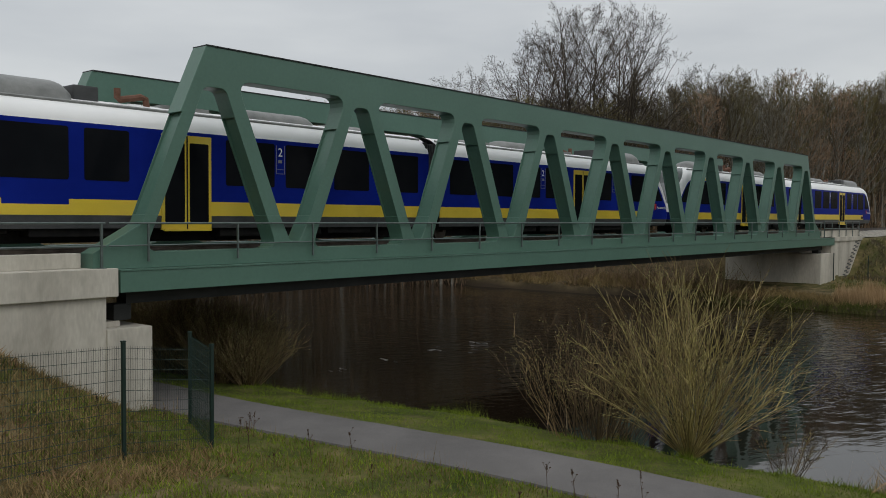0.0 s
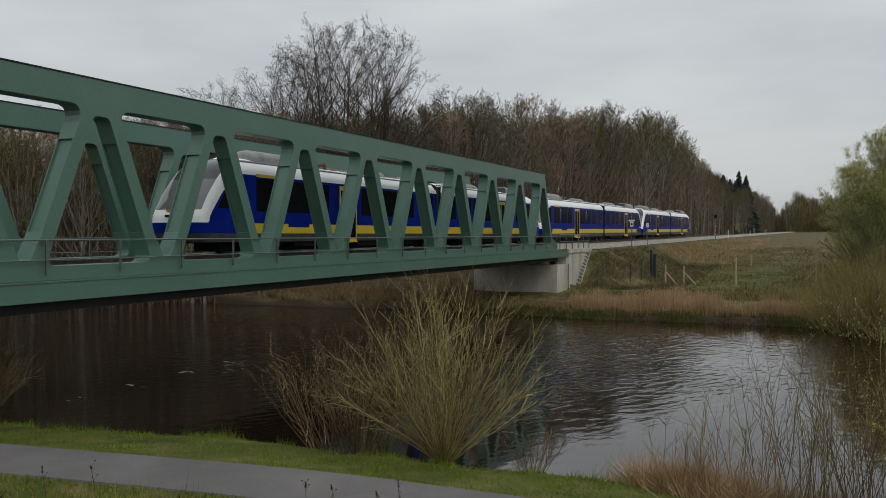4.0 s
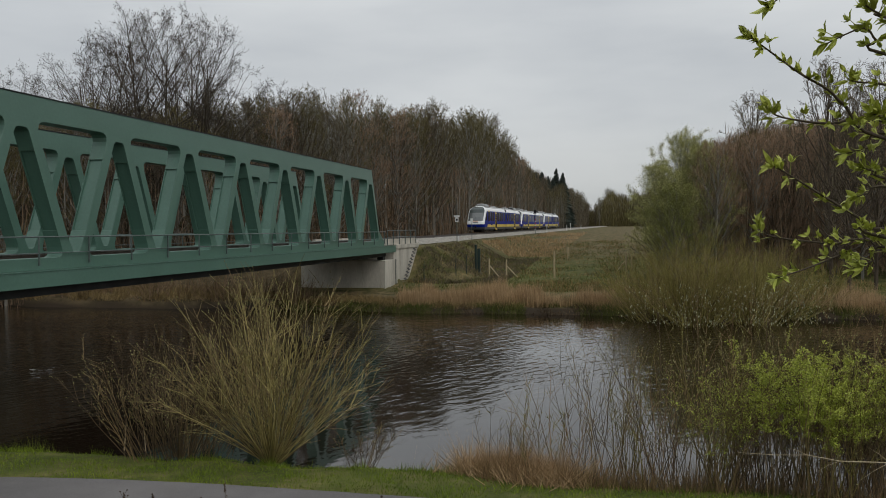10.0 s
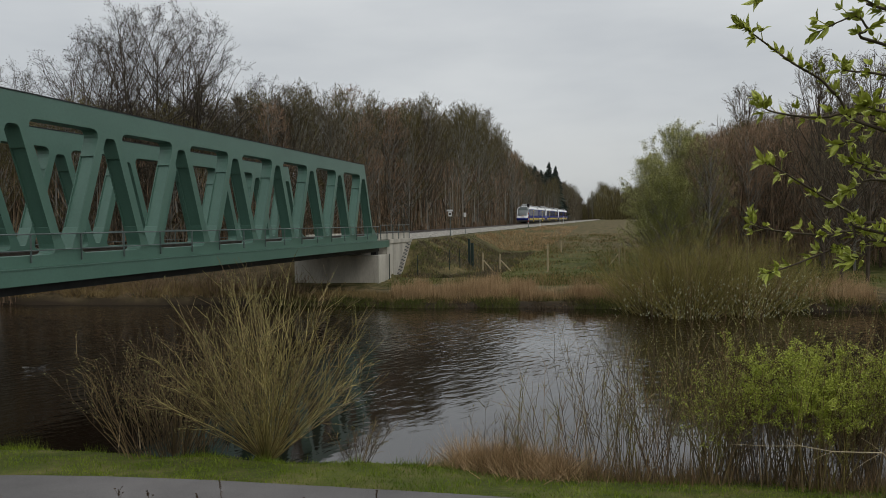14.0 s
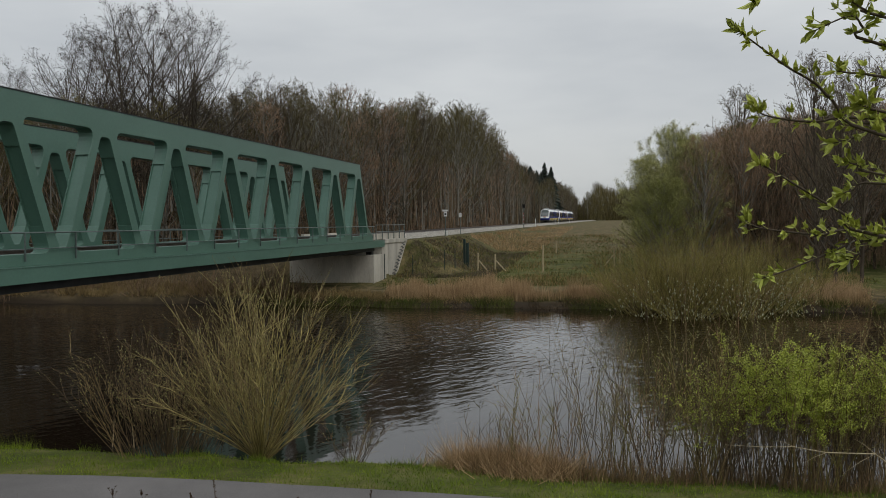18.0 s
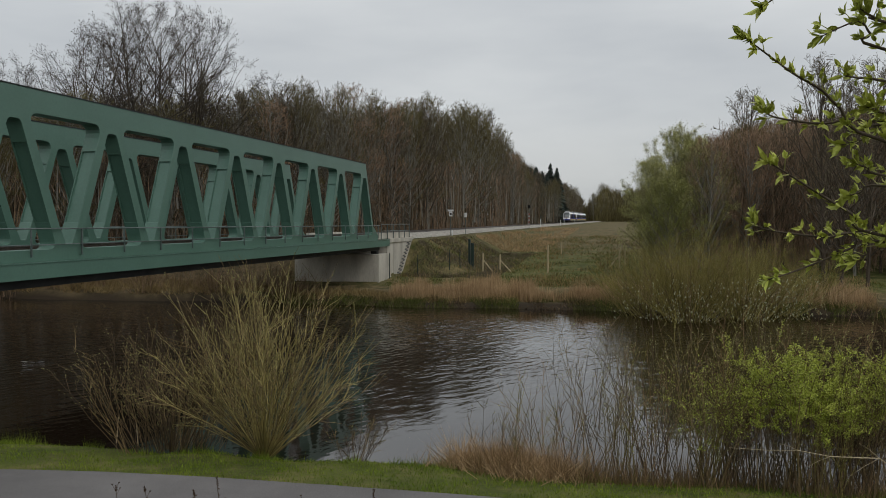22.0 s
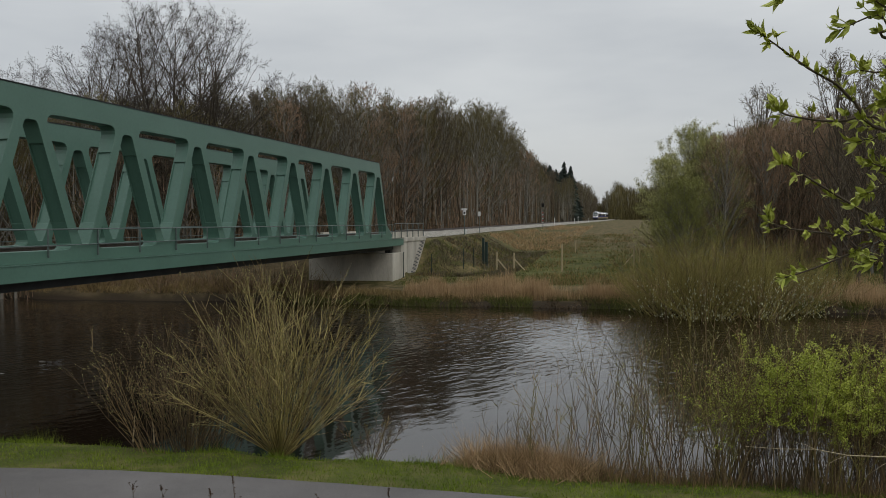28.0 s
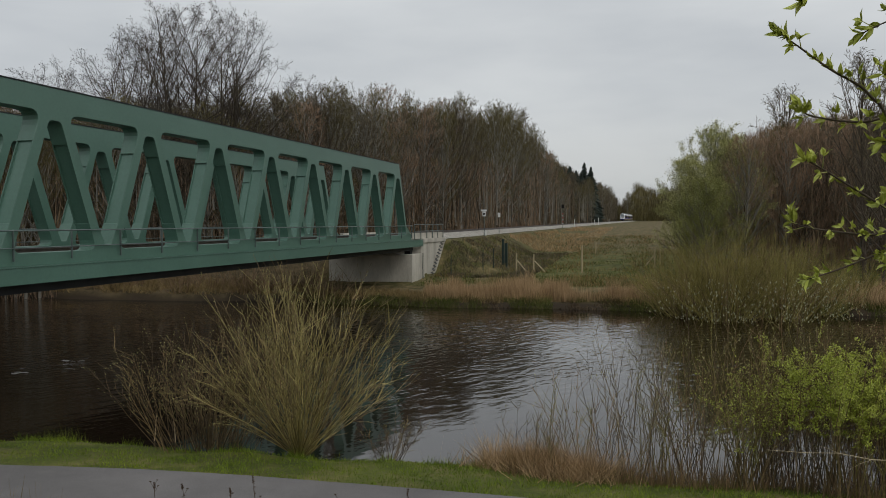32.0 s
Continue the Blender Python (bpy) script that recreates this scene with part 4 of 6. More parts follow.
def tree_meshes(seed, height, girth, limbs=40, subs=5, forks=4, fine=3, low=0.25, wide=0.22, twig_w=0.022, trunks=1, crown_low=0.22, knots=1, steep=30, rise=0.008, crook=0.11):
    """A leafless tree: one or more leaders, limbs that grow outwards until they leave an uneven dome, branches on them and fine twigs with small cones."""
    r = random.Random(seed)
    wood, crown = Twigs(), Twigs()
    k = height / 15
    centre = height * (crown_low + 0.48 * (1 - crown_low))

    def beyond(p):
        dz = (p.z - centre) / (height - centre if p.z > centre else centre - height * crown_low)
        rim = 0.90 + 0.26 * noise.noise((p.x * 0.35 / k + seed, p.y * 0.35 / k, p.z * 0.35 / k))
        return (p.x * p.x + p.y * p.y) / (height * wide) ** 2 + dz * dz > rim

    def grow(p, d, step, most, wander, rise):
        pts, q = [p.copy()], d.normalized()
        for _ in range(most):
            q = (q + Vector((r.gauss(0, wander), r.gauss(0, wander), r.gauss(0, wander) + rise))).normalized()
            pts.append(pts[-1] + q * step)
            if beyond(pts[-1]) and len(pts) > 2:
                break
        return pts

    stems = []
    for i in range(trunks):
        a = i * 2.4 + r.random()
        lean = Vector((r.uniform(-0.04, 0.04), r.uniform(-0.04, 0.04), 1)) if i == 0 else Vector((math.cos(a) * 0.22, math.sin(a) * 0.22, 1))
        trunk = bend(Vector((0, 0, -0.3)), lean, height * (0.90 if i == 0 else r.uniform(0.74, 0.86)), r, 10, 0.035, 0.04)
        wood.stem(trunk, girth * (1 if i == 0 else 0.72), 0.02, 6)
        stems.append(trunk)
    for i in range(limbs):
        t = (i + r.random()) / limbs
        trunk = stems[i % trunks]
        s = 10 * (low + (0.96 - low) * t)
        root = trunk[int(s)].lerp(trunk[min(int(s) + 1, 10)], s - int(s))
        a = i * 2.39996 + r.uniform(-0.5, 0.5)
        tilt = radians(steep + 40 * t + r.uniform(-12, 12))
        limb = grow(root, Vector((math.cos(a) * math.cos(tilt), math.sin(a) * math.cos(tilt), math.sin(tilt))), 0.55 * k, 14, crook, rise)
        n = len(limb) - 1
        wood.stem(limb, girth * 0.42 * (1.12 - t) + 0.012, 0.010 * k, 4)
        for j in range(max(2, int(subs * (n + 1) / 7))):
            u = n * (0.12 + 0.88 * r.random() ** 0.75)
            m = min(int(u), n - 1)
            axis = limb[m + 1] - limb[m]
            side = grow(limb[m].lerp(limb[m + 1], u - m), aside(axis, radians(r.uniform(22, 58)), r), 0.34 * k, 2 + int(3.4 * (1 - 0.6 * u / n)), 1.4 * crook, 0.02 + rise)
            crown.stem(side, 0.7 * twig_w * k, 0.3 * twig_w * k, 3)
            for _ in range(forks):
                v = (len(side) - 1) * r.uniform(0.2, 1.0)
                m2 = min(int(v), len(side) - 2)
                c = side[m2].lerp(side[m2 + 1], v - m2)
                f = (aside(side[m2 + 1] - side[m2], radians(r.uniform(15, 60)), r) + Vector((0, 0, 0.1))).normalized()
                long = r.uniform(0.22, 0.5) * k
                crown.blade(c, f * long, twig_w * k, r)
                for _ in range(fine):
                    b = c + f * long * r.uniform(0.2, 0.9)
                    g = aside(f, radians(r.uniform(20, 60)), r) * r.uniform(0.14, 0.34) * k
                    crown.blade(b, g, twig_w * 0.85 * k, r)
                    if knots and r.random() < 0.5:
                        crown.blade(b + g * 0.7, g.normalized() * 0.08 * k, 0.05 * k, r)
    return wood, crown


def make_tree(kind, seed, bark, twig_mat, label, **kw):
    wood, crown = tree_meshes(seed, **kw)
    root = thing("tree", 0, 0, 0, label, "tree", "bare trees")
    wood.object("trunk", bark, root)
    crown.object("crown", twig_mat, root)
    return root


TALL = [make_tree("alder", 11 + i, (M_BARK, M_BARK_GREY, M_BARK_GREY, M_BARK_GREY)[i], (M_TWIG, M_TWIG_RED, M_TWIG_OLIVE, M_TWIG)[i], "tall leafless %s tree with fine upright twigs" % ("brown", "russet", "olive-brown", "brown")[i],
                  height=15.0, girth=0.15, limbs=52, subs=5, forks=4, fine=3, low=0.14, wide=(0.17, 0.2, 0.19, 0.16)[i], twig_w=0.026, crown_low=0.16, steep=40, rise=0.035, crook=0.07) for i in range(4)]
WIDE = [make_tree("oak", 31 + i, M_TWIG_DARK, M_TWIG_DARK, "broad leafless tree with a wide rounded twiggy crown", height=18.0, girth=0.2, limbs=54, subs=9, forks=5, fine=3, low=0.2, wide=(0.32, 0.28)[i], twig_w=0.0125, trunks=(3, 2)[i], crown_low=0.2, steep=24, rise=0.014, crook=0.065) for i in range(2)]
USED = {}


def plant(template, x, y, z, size, turn, tall=1.0):
    """Stand a copy of a template tree on the ground; the first use takes the template itself."""
    m = Matrix.LocRotScale((x, y, z), Euler((0, 0, radians(turn))), (size, size, size * tall))
    if template.name not in USED:
        USED[template.name] = True
        template.matrix_basis = m
        return template
    o = copy_thing(template, pose(0, 0, 0))
    o.matrix_basis = m
    return o


def place(azimuth, distance):
    a = radians(azimuth)
    return EYE.x + distance * math.cos(a), EYE.y + distance * math.sin(a)


def wood_edge(az):
    """How far off the wood's front stands, by bearing."""
    return float(np.interp(az, [3.5, 5, 7, 9, 11, 14, 18, 24, 32, 44, 60], [420, 330, 245, 190, 150, 122, 100, 84, 76, 74, 74]))


def wood_top(az):
    return float(np.interp(az, [3.5, 5.5, 6.5, 7.2, 8.5, 10, 11.5, 14, 17, 20, 23, 26, 30, 36, 40, 45, 60], [2.3, 3.1, 3.8, 5.2, 6.7, 7.6, 8.0, 8.4, 8.8, 9.0, 9.3, 9.0, 8.6, 8.2, 7.6, 7.3, 7.3]))


rng = random.Random(5)
# the big crowns behind the bridge: bearing, distance, top above the horizon in degrees
for az, d, el, k in ((34.6, 84, 11.4, 0), (32.1, 80, 13.4, 1), (29.0, 82, 13.0, 0), (30.6, 88, 13.7, 1), (27.7, 86, 11.0, 1), (39.8, 98, 9.6, 0), (41.6, 96, 8.6, 1), (23.5, 100, 9.4, 0)):
    x, y = place(az, d)
    z = ground_z(x, y)
    h = EYE.z + d * math.tan(radians(el)) - z
    plant(WIDE[k], x, y, z, h / 18.0, rng.uniform(0, 360))
# the wood along the line
for i in range(150):
    az = 4.6 + 58 * (i / 150) ** 1.25 + rng.uniform(-0.3, 0.3)
    d = wood_edge(az) * (1 + 0.30 * rng.random() ** 1.3)
    el = wood_top(az) * rng.uniform(0.80, 1.02)
    x, y = place(az, d)
    z = ground_z(x, y)
    h = EYE.z + d * math.tan(radians(el)) - z
    plant(TALL[(0, 2, 2, 3, 1)[rng.randrange(5)]], x, y, z, h / 15.0, rng.uniform(0, 360), rng.uniform(0.95, 1.05))
# the wood on the other side of the meadow
for i in range(76):
    az = -24 + 20.6 * (i / 76) + rng.uniform(-0.3, 0.3)
    d = rng.uniform(80, 125)
    el = float(np.interp(az, [-24, -19, -14, -10, -6, -3.4], [7.6, 7.2, 6.9, 6.6, 6.0, 5.2])) * rng.uniform(0.82, 1.03)
    x, y = place(az, d)
    z = ground_z(x, y)
    h = EYE.z + d * math.tan(radians(el)) - z
    plant(TALL[(1, 1, 2, 0)[rng.randrange(4)]], x, y, z, h / 15.0, rng.uniform(0, 360), 1.0)
# more added beyond, out of the camera's sight, to darken the train's side reflections
for i in range(24):
    x, y = 105 + 12 * i + rng.uniform(-3, 3), -52 - 0.06 * 12 * i + rng.uniform(-8, 2)
    plant(TALL[(1, 2, 0)[i % 3]], x, y, ground_z(x, y), rng.uniform(0.7, 0.95), rng.uniform(0, 360))
for i in range(22):
    x, y = 420 + 26 * i + rng.uniform(-8, 8), -80 - 1.2 * i + rng.uniform(-10, 6)
    plant(TALL[(1, 2, 0)[i % 3]], x, y, ground_z(x, y), rng.uniform(1.1, 1.5), rng.uniform(0, 360))
# unseen thicket added to fill the gaps in that mirrored wood
thicket_far = Twigs()
for i in range(5000):
    x = 100 + 900 * rng.random()
    y = -50 - 0.055 * (x - 100) - 14 * rng.random()
    thicket_far.blade(Vector((x, y, ground_z(x, y) + 9 * rng.random() ** 1.3)), Vector((rng.uniform(-0.7, 0.7), rng.uniform(-0.7, 0.7), 2.4)), 0.7, rng)
tagged(thicket_far.object("undergrowth", M_TWIG_RED, None, "russet thicket of the wood along the meadow"), category="undergrowth", kind="stuff")
for az, d, el in ((-7.1, 96, 8.3), (-11.9, 70, 10.0), (-14.3, 72, 9.6), (-12.8, 66, 8.4)):
    x, y = place(az, d)
    z = ground_z(x, y)
    h = EYE.z + d * math.tan(radians(el)) - z
    plant(TALL[0], x, y, z, h / 15.0, rng.uniform(0, 360), 1.0)
# unseen trees added behind the camera, to darken what the train's windows mirror
for i in range(26):
    az = 185 + 150 * i / 26 + rng.uniform(-3, 3)
    d = rng.uniform(26, 44)
    x, y = place(az, d)
    plant(TALL[rng.randrange(4)], x, y, ground_z(x, y), rng.uniform(0.9, 1.2), rng.uniform(0, 360), 1.0)


# unseen trees added west along the line, to shade the bridge's left-facing sides
for i in range(34):
    x, y = -30 - 7 * (i % 17) + rng.uniform(-2, 2), (16 if i < 17 else -14) + rng.uniform(-4, 4)
    plant(TALL[rng.randrange(4)], x, y, ground_z(x, y), rng.uniform(0.8, 1.1), rng.uniform(0, 360), 1.0)


def thicket(name, label, category, mat, azs, edge, depth, count, top, seed, width=0.05, long=(0.5, 1.7), slant=0.24, sink=1.5):
    """The mass of thin stems inside a wood, too many to tell apart."""
    r, t = random.Random(seed), Twigs()
    for _ in range(count):
        az = r.uniform(*azs)
        d = edge(az) * (1 + depth * r.random())
        x, y = place(az, d)
        z = ground_z(x, y)
        hi = EYE.z + d * math.tan(radians(top(az))) - z
        h = hi * r.random() ** sink
        k = d / 90
        lean = Vector((r.gauss(0, slant), r.gauss(0, slant), 1)).normalized() * r.uniform(*long) * max(1, k) ** 0.5
        t.blade(Vector((x, y, z + h)), lean, width * max(0.8, k), r)
    return tagged(t.object(name, mat, None, label), category=category, kind="stuff")


thicket("undergrowth", "dense brown thicket of bare stems inside the wood", "undergrowth", M_TWIG, (4.4, 64), wood_edge, 0.34, 90000, lambda a: float(np.interp(a, [17, 21], [0.84, 0.68])) * wood_top(a), 71, 0.04)
thicket("undergrowth", "dense russet thicket of bare stems inside the wood", "undergrowth", M_TWIG_RED, (8, 64), lambda a: wood_edge(a) * 0.97, 0.3, 40000, lambda a: 0.5 * wood_top(a), 72, 0.045)
thicket("tree_trunks", "straight grey trunks of the crowded trees inside the wood", "undergrowth", M_BARK_GREY, (4.6, 60), lambda a: wood_edge(a) * 0.99, 0.25, 900, lambda a: 0.12 * wood_top(a), 79, 0.19, (4.5, 7.5), 0.035)
thicket("tree_trunks", "straight dark trunks of the crowded trees inside the wood", "undergrowth", M_STEM_DARK, (4.6, 62), lambda a: wood_edge(a) * 0.98, 0.25, 900, lambda a: 0.12 * wood_top(a), 80, 0.17, (4.5, 7.5), 0.05)
thicket("undergrowth", "russet thicket of bare stems on the meadow's edge", "undergrowth", M_TWIG_RED, (-24, -4.0), lambda a: 84, 0.42, 70000, lambda a: float(np.interp(a, [-24, -10, -6, -4], [6.8, 6.2, 5.6, 4.4])), 73, 0.04, slant=0.3, sink=1.1)
thicket("tree_trunks", "slim dark trunks of the alders on the meadow's edge", "undergrowth", M_STEM_DARK, (-24, -4.6), lambda a: 82, 0.3, 240, lambda a: 0.4, 81, 0.13, (5.0, 9.0), 0.06)


def behind(a):
    return wood_edge(a) * 1.34


def beside_line(a):
    """Clear of the railway, by bearing."""
    return max(375.0, 36.0 / math.sin(radians(max(a, 2.6))))


thicket("undergrowth", "dark brown depth of the wood behind the front trees", "undergrowth", M_TWIG, (4.0, 66), behind, 0.3, 26000, lambda a: float(np.interp(a, [17, 21], [0.74, 0.6])) * wood_top(a), 76, 0.16, (0.8, 2.0))
thicket("undergrowth", "grey-brown depth of the wood across the meadow", "undergrowth", M_TWIG_RED, (-25, -3.6), lambda a: 120.0, 0.2, 20000, lambda a: float(np.interp(a, [-24, -10, -6, -3.6], [5.8, 5.2, 4.6, 3.8])), 77, 0.12, (0.8, 2.0))
thicket("undergrowth", "grey-brown young wood round the spruces' foot", "undergrowth", M_TWIG, (3.0, 7.4), beside_line, 0.08, 14000, lambda a: float(np.interp(a, [3.0, 4.4, 5.5, 7.4], [1.4, 2.3, 2.7, 4.4])), 78, 0.05, (1.0, 2.4))


def conifer_meshes(seed, height):
    r, wood, t = random.Random(seed), Twigs(), Twigs()
    wood.stem([Vector((0, 0, -0.3)), Vector((0, 0, height * 0.5)), Vector((0, 0, height))], 0.2, 0.02, 5)
    for i in range(420):
        h = height * (0.06 + 0.93 * (i / 420))
        reach = 0.30 * height * (1 - h / height) ** 0.8 * r.uniform(0.6, 1.1) + 0.15
        a = r.uniform(0, 2 * math.pi)
        d = Vector((math.cos(a), math.sin(a), -0.25)) * reach
        t.blade(Vector((0, 0, h)), d, 0.55 * reach + 0.2, r)
        t.blade(Vector((0, 0, h)) + d * 0.4, Vector((d.y * 0.3, -d.x * 0.3, -0.3)) + d * 0.4, 0.4, r)
        t.blade(Vector((0, 0, h)) + d * 0.4, Vector((-d.y * 0.3, d.x * 0.3, -0.3)) + d * 0.4, 0.4, r)
    return wood, t


FIRS = []
for k in range(2):
    wood, needles = conifer_meshes(51 + k, 20.0)
    root = thing("spruce", 0, 0, 0, "dark green spruce standing above the wood", "tree", "spruces")
    wood.object("trunk", M_BARK, root)
    needles.object("crown", M_CONIFER, root)
    FIRS.append(root)
for i, (az, el) in enumerate(((6.45, 3.75), (6.05, 3.85), (5.65, 3.55), (5.12, 4.05), (4.68, 3.75), (4.85, 3.3), (5.35, 3.4), (5.9, 3.4), (6.7, 3.6), (6.25, 3.5))):
    d = max(335 + 9 * (i % 4), beside_line(az) - 20)
    x, y = place(az, d)
    z = ground_z(x, y)
    plant(FIRS[i % 2], x, y, z, (EYE.z + d * math.tan(radians(el)) - z) / 20.0, rng.uniform(0, 360))
# young trees that run down from the wood to the spruces' foot
for i in range(22):
    az = 3.3 + 3.6 * i / 22
    d = beside_line(az) + 30 * rng.random()
    x, y = place(az, d)
    z = ground_z(x, y)
    el = float(np.interp(az, [3.3, 4.4, 5.5, 6.9], [2.3, 3.0, 3.4, 4.2])) * rng.uniform(0.85, 1.0)
    plant(TALL[(0, 2, 3)[i % 3]], x, y, z, (EYE.z + d * math.tan(radians(el)) - z) / 15.0, rng.uniform(0, 360))
# the far end of the line
for i in range(26):
    az = rng.uniform(-1.4, 4.4)
    el = float(np.interp(az, [-1.4, 0.3, 1.0, 1.6, 2.2, 2.7, 3.3, 4.4], [2.6, 2.3, 2.2, 2.75, 2.3, 1.5, 2.0, 2.9])) * rng.uniform(0.85, 1.0)
    d = rng.uniform(640, 760) if az < 2.6 else rng.uniform(680, 760)
    x, y = place(az, d)
    z = ground_z(x, y)
    plant(TALL[(0, 2, 3)[i % 3]], x, y, z, (EYE.z + d * math.tan(radians(el)) - z) / 15.0, rng.uniform(0, 360))
thicket("undergrowth", "hazy grey-brown thicket at the far end of the line", "undergrowth", M_TWIG_OLIVE, (-1.6, 4.6), lambda a: 650.0 if a < 2.2 else 720.0, 0.15, 12000, lambda a: float(np.interp(a, [-1.6, 0.3, 1.6, 2.7, 4.6], [2.1, 1.7, 2.2, 0.9, 1.6])), 75, 0.045, (1.2, 3.0))


# ---- bushes on the banks ----
def bush_meshes(seed, stems, height, fan, kinds, side_twigs=4, buds=3, thick=0.016, twig_two=False, curve=0.035, wander=0.085, reach=(0.10, 0.28), spread=(15, 40), foot=0.28, even=0.55, droop=0.12, tilt=0.0):
    """An osier: whips fanning out from one stool; kinds: weights of the two stem colours by how far they lean."""
    r = random.Random(seed)
    one, two, bud = Twigs(), Twigs(), Twigs()
    for _ in range(stems):
        a = r.uniform(0, 2 * math.pi)
        lean = radians(fan) * r.random() ** 0.75
        d = Vector((math.cos(a) * math.sin(lean), math.sin(a) * math.sin(lean) + tilt, math.cos(lean)))
        start = Vector((math.cos(a), math.sin(a), 0)) * r.uniform(0, foot) + Vector((0, 0, -0.1))
        long = height * r.uniform(even, 1.05) * (1 - droop * lean)
        pts = bend(start, d, long, r, 6, wander, curve)
        t = one if r.random() < kinds(lean / radians(fan)) else two
        t.stem(pts, thick * r.uniform(0.6, 1.2), 0.004, 3)
        for _ in range(side_twigs):
            u = 1.6 + 4.3 * r.random() ** 0.6
            p = pts[int(u)].lerp(pts[int(u) + 1], u - int(u))
            e = aside(pts[int(u) + 1] - pts[int(u)], radians(r.uniform(*spread)), r)
            q = bend(p, e, long * r.uniform(*reach) * (1.15 - u / 12), r, 3, 1.6 * wander, 0.06)
            (two if twig_two and r.random() < 0.6 else t).stem(q, 0.0068, 0.003, 3)
            for _ in range(buds):
                bud.leaf(q[2].lerp(q[3], r.uniform(-1.0, 1)), aside(e, radians(30), r) * r.uniform(0.025, 0.055), 0.02, r)
    return one, two, bud


def bush(x, y, z, label, seed, mats, **kw):
    root = thing("willow_bush", x, y, z, label, "bush", "bank bushes")
    one, two, bud = bush_meshes(seed, **kw)
    tagged(one.object("crown", mats[0], root), kind="stuff")
    if two.v:
        tagged(two.object("crown", mats[1], root), kind="stuff")
    if bud.v:
        tagged(bud.object("bud_spray", mats[2], root), kind="stuff")
    return root


OSIER = (M_OSIER, M_OSIER_BROWN, M_BUD)
OLIVE = (M_WILLOW, M_OSIER_BROWN, M_BUD)
stool = (8.05, -12.05)
bush(stool[0], stool[1], -4.85, "large osier bush with yellow whips fanning from the water's edge", 101, OSIER, stems=190, height=4.8, fan=58, kinds=lambda u: 0.95 - 0.2 * u, side_twigs=9, buds=4, thick=0.0125, twig_two=True, curve=0.012, wander=0.095, reach=(0.12, 0.36), spread=(14, 46), even=0.5, foot=0.22, droop=0.26, tilt=-0.07)
bush(8.2, -9.5, -4.9, "low dark brown osier bush beside the large one", 102, (M_OSIER_BROWN, M_STEM_DARK, M_BUD), stems=190, height=3.0, fan=40, foot=1.3, kinds=lambda u: 0.45, side_twigs=7, buds=3, thick=0.011, wander=0.09, reach=(0.14, 0.34), spread=(14, 42))
bush(8.25, -14.3, -4.95, "small dark bare shrub at the water's edge", 103, (M_STEM_DARK, M_OSIER_BROWN, M_BUD), stems=26, height=1.25, fan=48, foot=0.35, kinds=lambda u: 0.7, side_twigs=6, buds=1, thick=0.009, wander=0.14, reach=(0.14, 0.34), spread=(18, 55))
# shrubs on the near bank beyond the bridge, stem colours darkened for shade there
for i, (x, y, h) in enumerate(((5.9, 2.2, 2.6), (6.3, 3.1, 3.2), (5.3, 2.9, 2.8), (5.8, 3.8, 3.2), (5.0, 5.4, 3.4), (5.6, 4.8, 3.0), (6.3, 7.4, 3.4), (6.5, 10.5, 3.6), (5.0, 13.0, 4.2), (6.9, 13.5, 3.6), (4.6, 8.2, 3.4), (5.6, 17.0, 4.2), (6.6, 20.0, 4.2), (3.6, 11.0, 3.6))):
    bush(x, y, ground_z(x, y) - 0.05, "bare olive-brown willow shrub on the bank behind the bridge", 110 + i, (M_OSIER_BROWN, M_STEM_DARK, M_BUD), stems=170, height=h, fan=54, kinds=lambda u: 0.75, side_twigs=9, buds=3, wander=0.11, reach=(0.14, 0.32))
# the willows on the point where the river bends away
for i in range(16):
    y = 22 + 30 * (i / 16) + rng.uniform(-1.5, 1.5)
    x = near_bank(y) - rng.uniform(0.5, 4.0)
    bush(x, y, ground_z(x, y) - 0.05, "bare olive-brown willow scrub on the river's bend", 150 + i % 3, OLIVE, stems=70, height=rng.uniform(3.0, 5.5), fan=58, kinds=lambda u: 0.6, side_twigs=5, buds=0, thick=0.025)
# scrub along the far bank behind the bridge
for i in range(40):
    y = 4 + 64 * i / 40 + rng.uniform(-1, 1)
    x = far_bank(y) + rng.uniform(0.5, 5)
    bush(x, y, ground_z(x, y) - 0.05, "bare brown scrub on the far river bank", 130 + i % 3, (M_OSIER_BROWN, M_TWIG_RED, M_BUD), stems=70, height=rng.uniform(1.2, 2.8), fan=60, foot=1.6, kinds=lambda u: 0.5, side_twigs=4, buds=0, thick=0.025, wander=0.14)
# the great willow on the far bank
for i, (x, y, h, st) in enumerate(((41.5, -24.0, 5.4, 260), (43.5, -21.9, 4.8, 150), (42.8, -27.4, 5.2, 200), (46.0, -24.5, 5.6, 170), (45.6, -29.6, 4.4, 120), (48.0, -21.6, 4.2, 110), (47.5, -27.5, 5.4, 140), (49.5, -32.5, 4.0, 100))):
    bush(x, y, max(ground_z(x, y), WATER) - 0.1, "broad olive willow thicket leaning over the far water's edge", 160 + i, OLIVE, stems=st, height=h, fan=62, kinds=lambda u: 0.8, side_twigs=11, buds=2, thick=0.02, wander=0.12, reach=(0.12, 0.3), spread=(15, 45), foot=1.5)


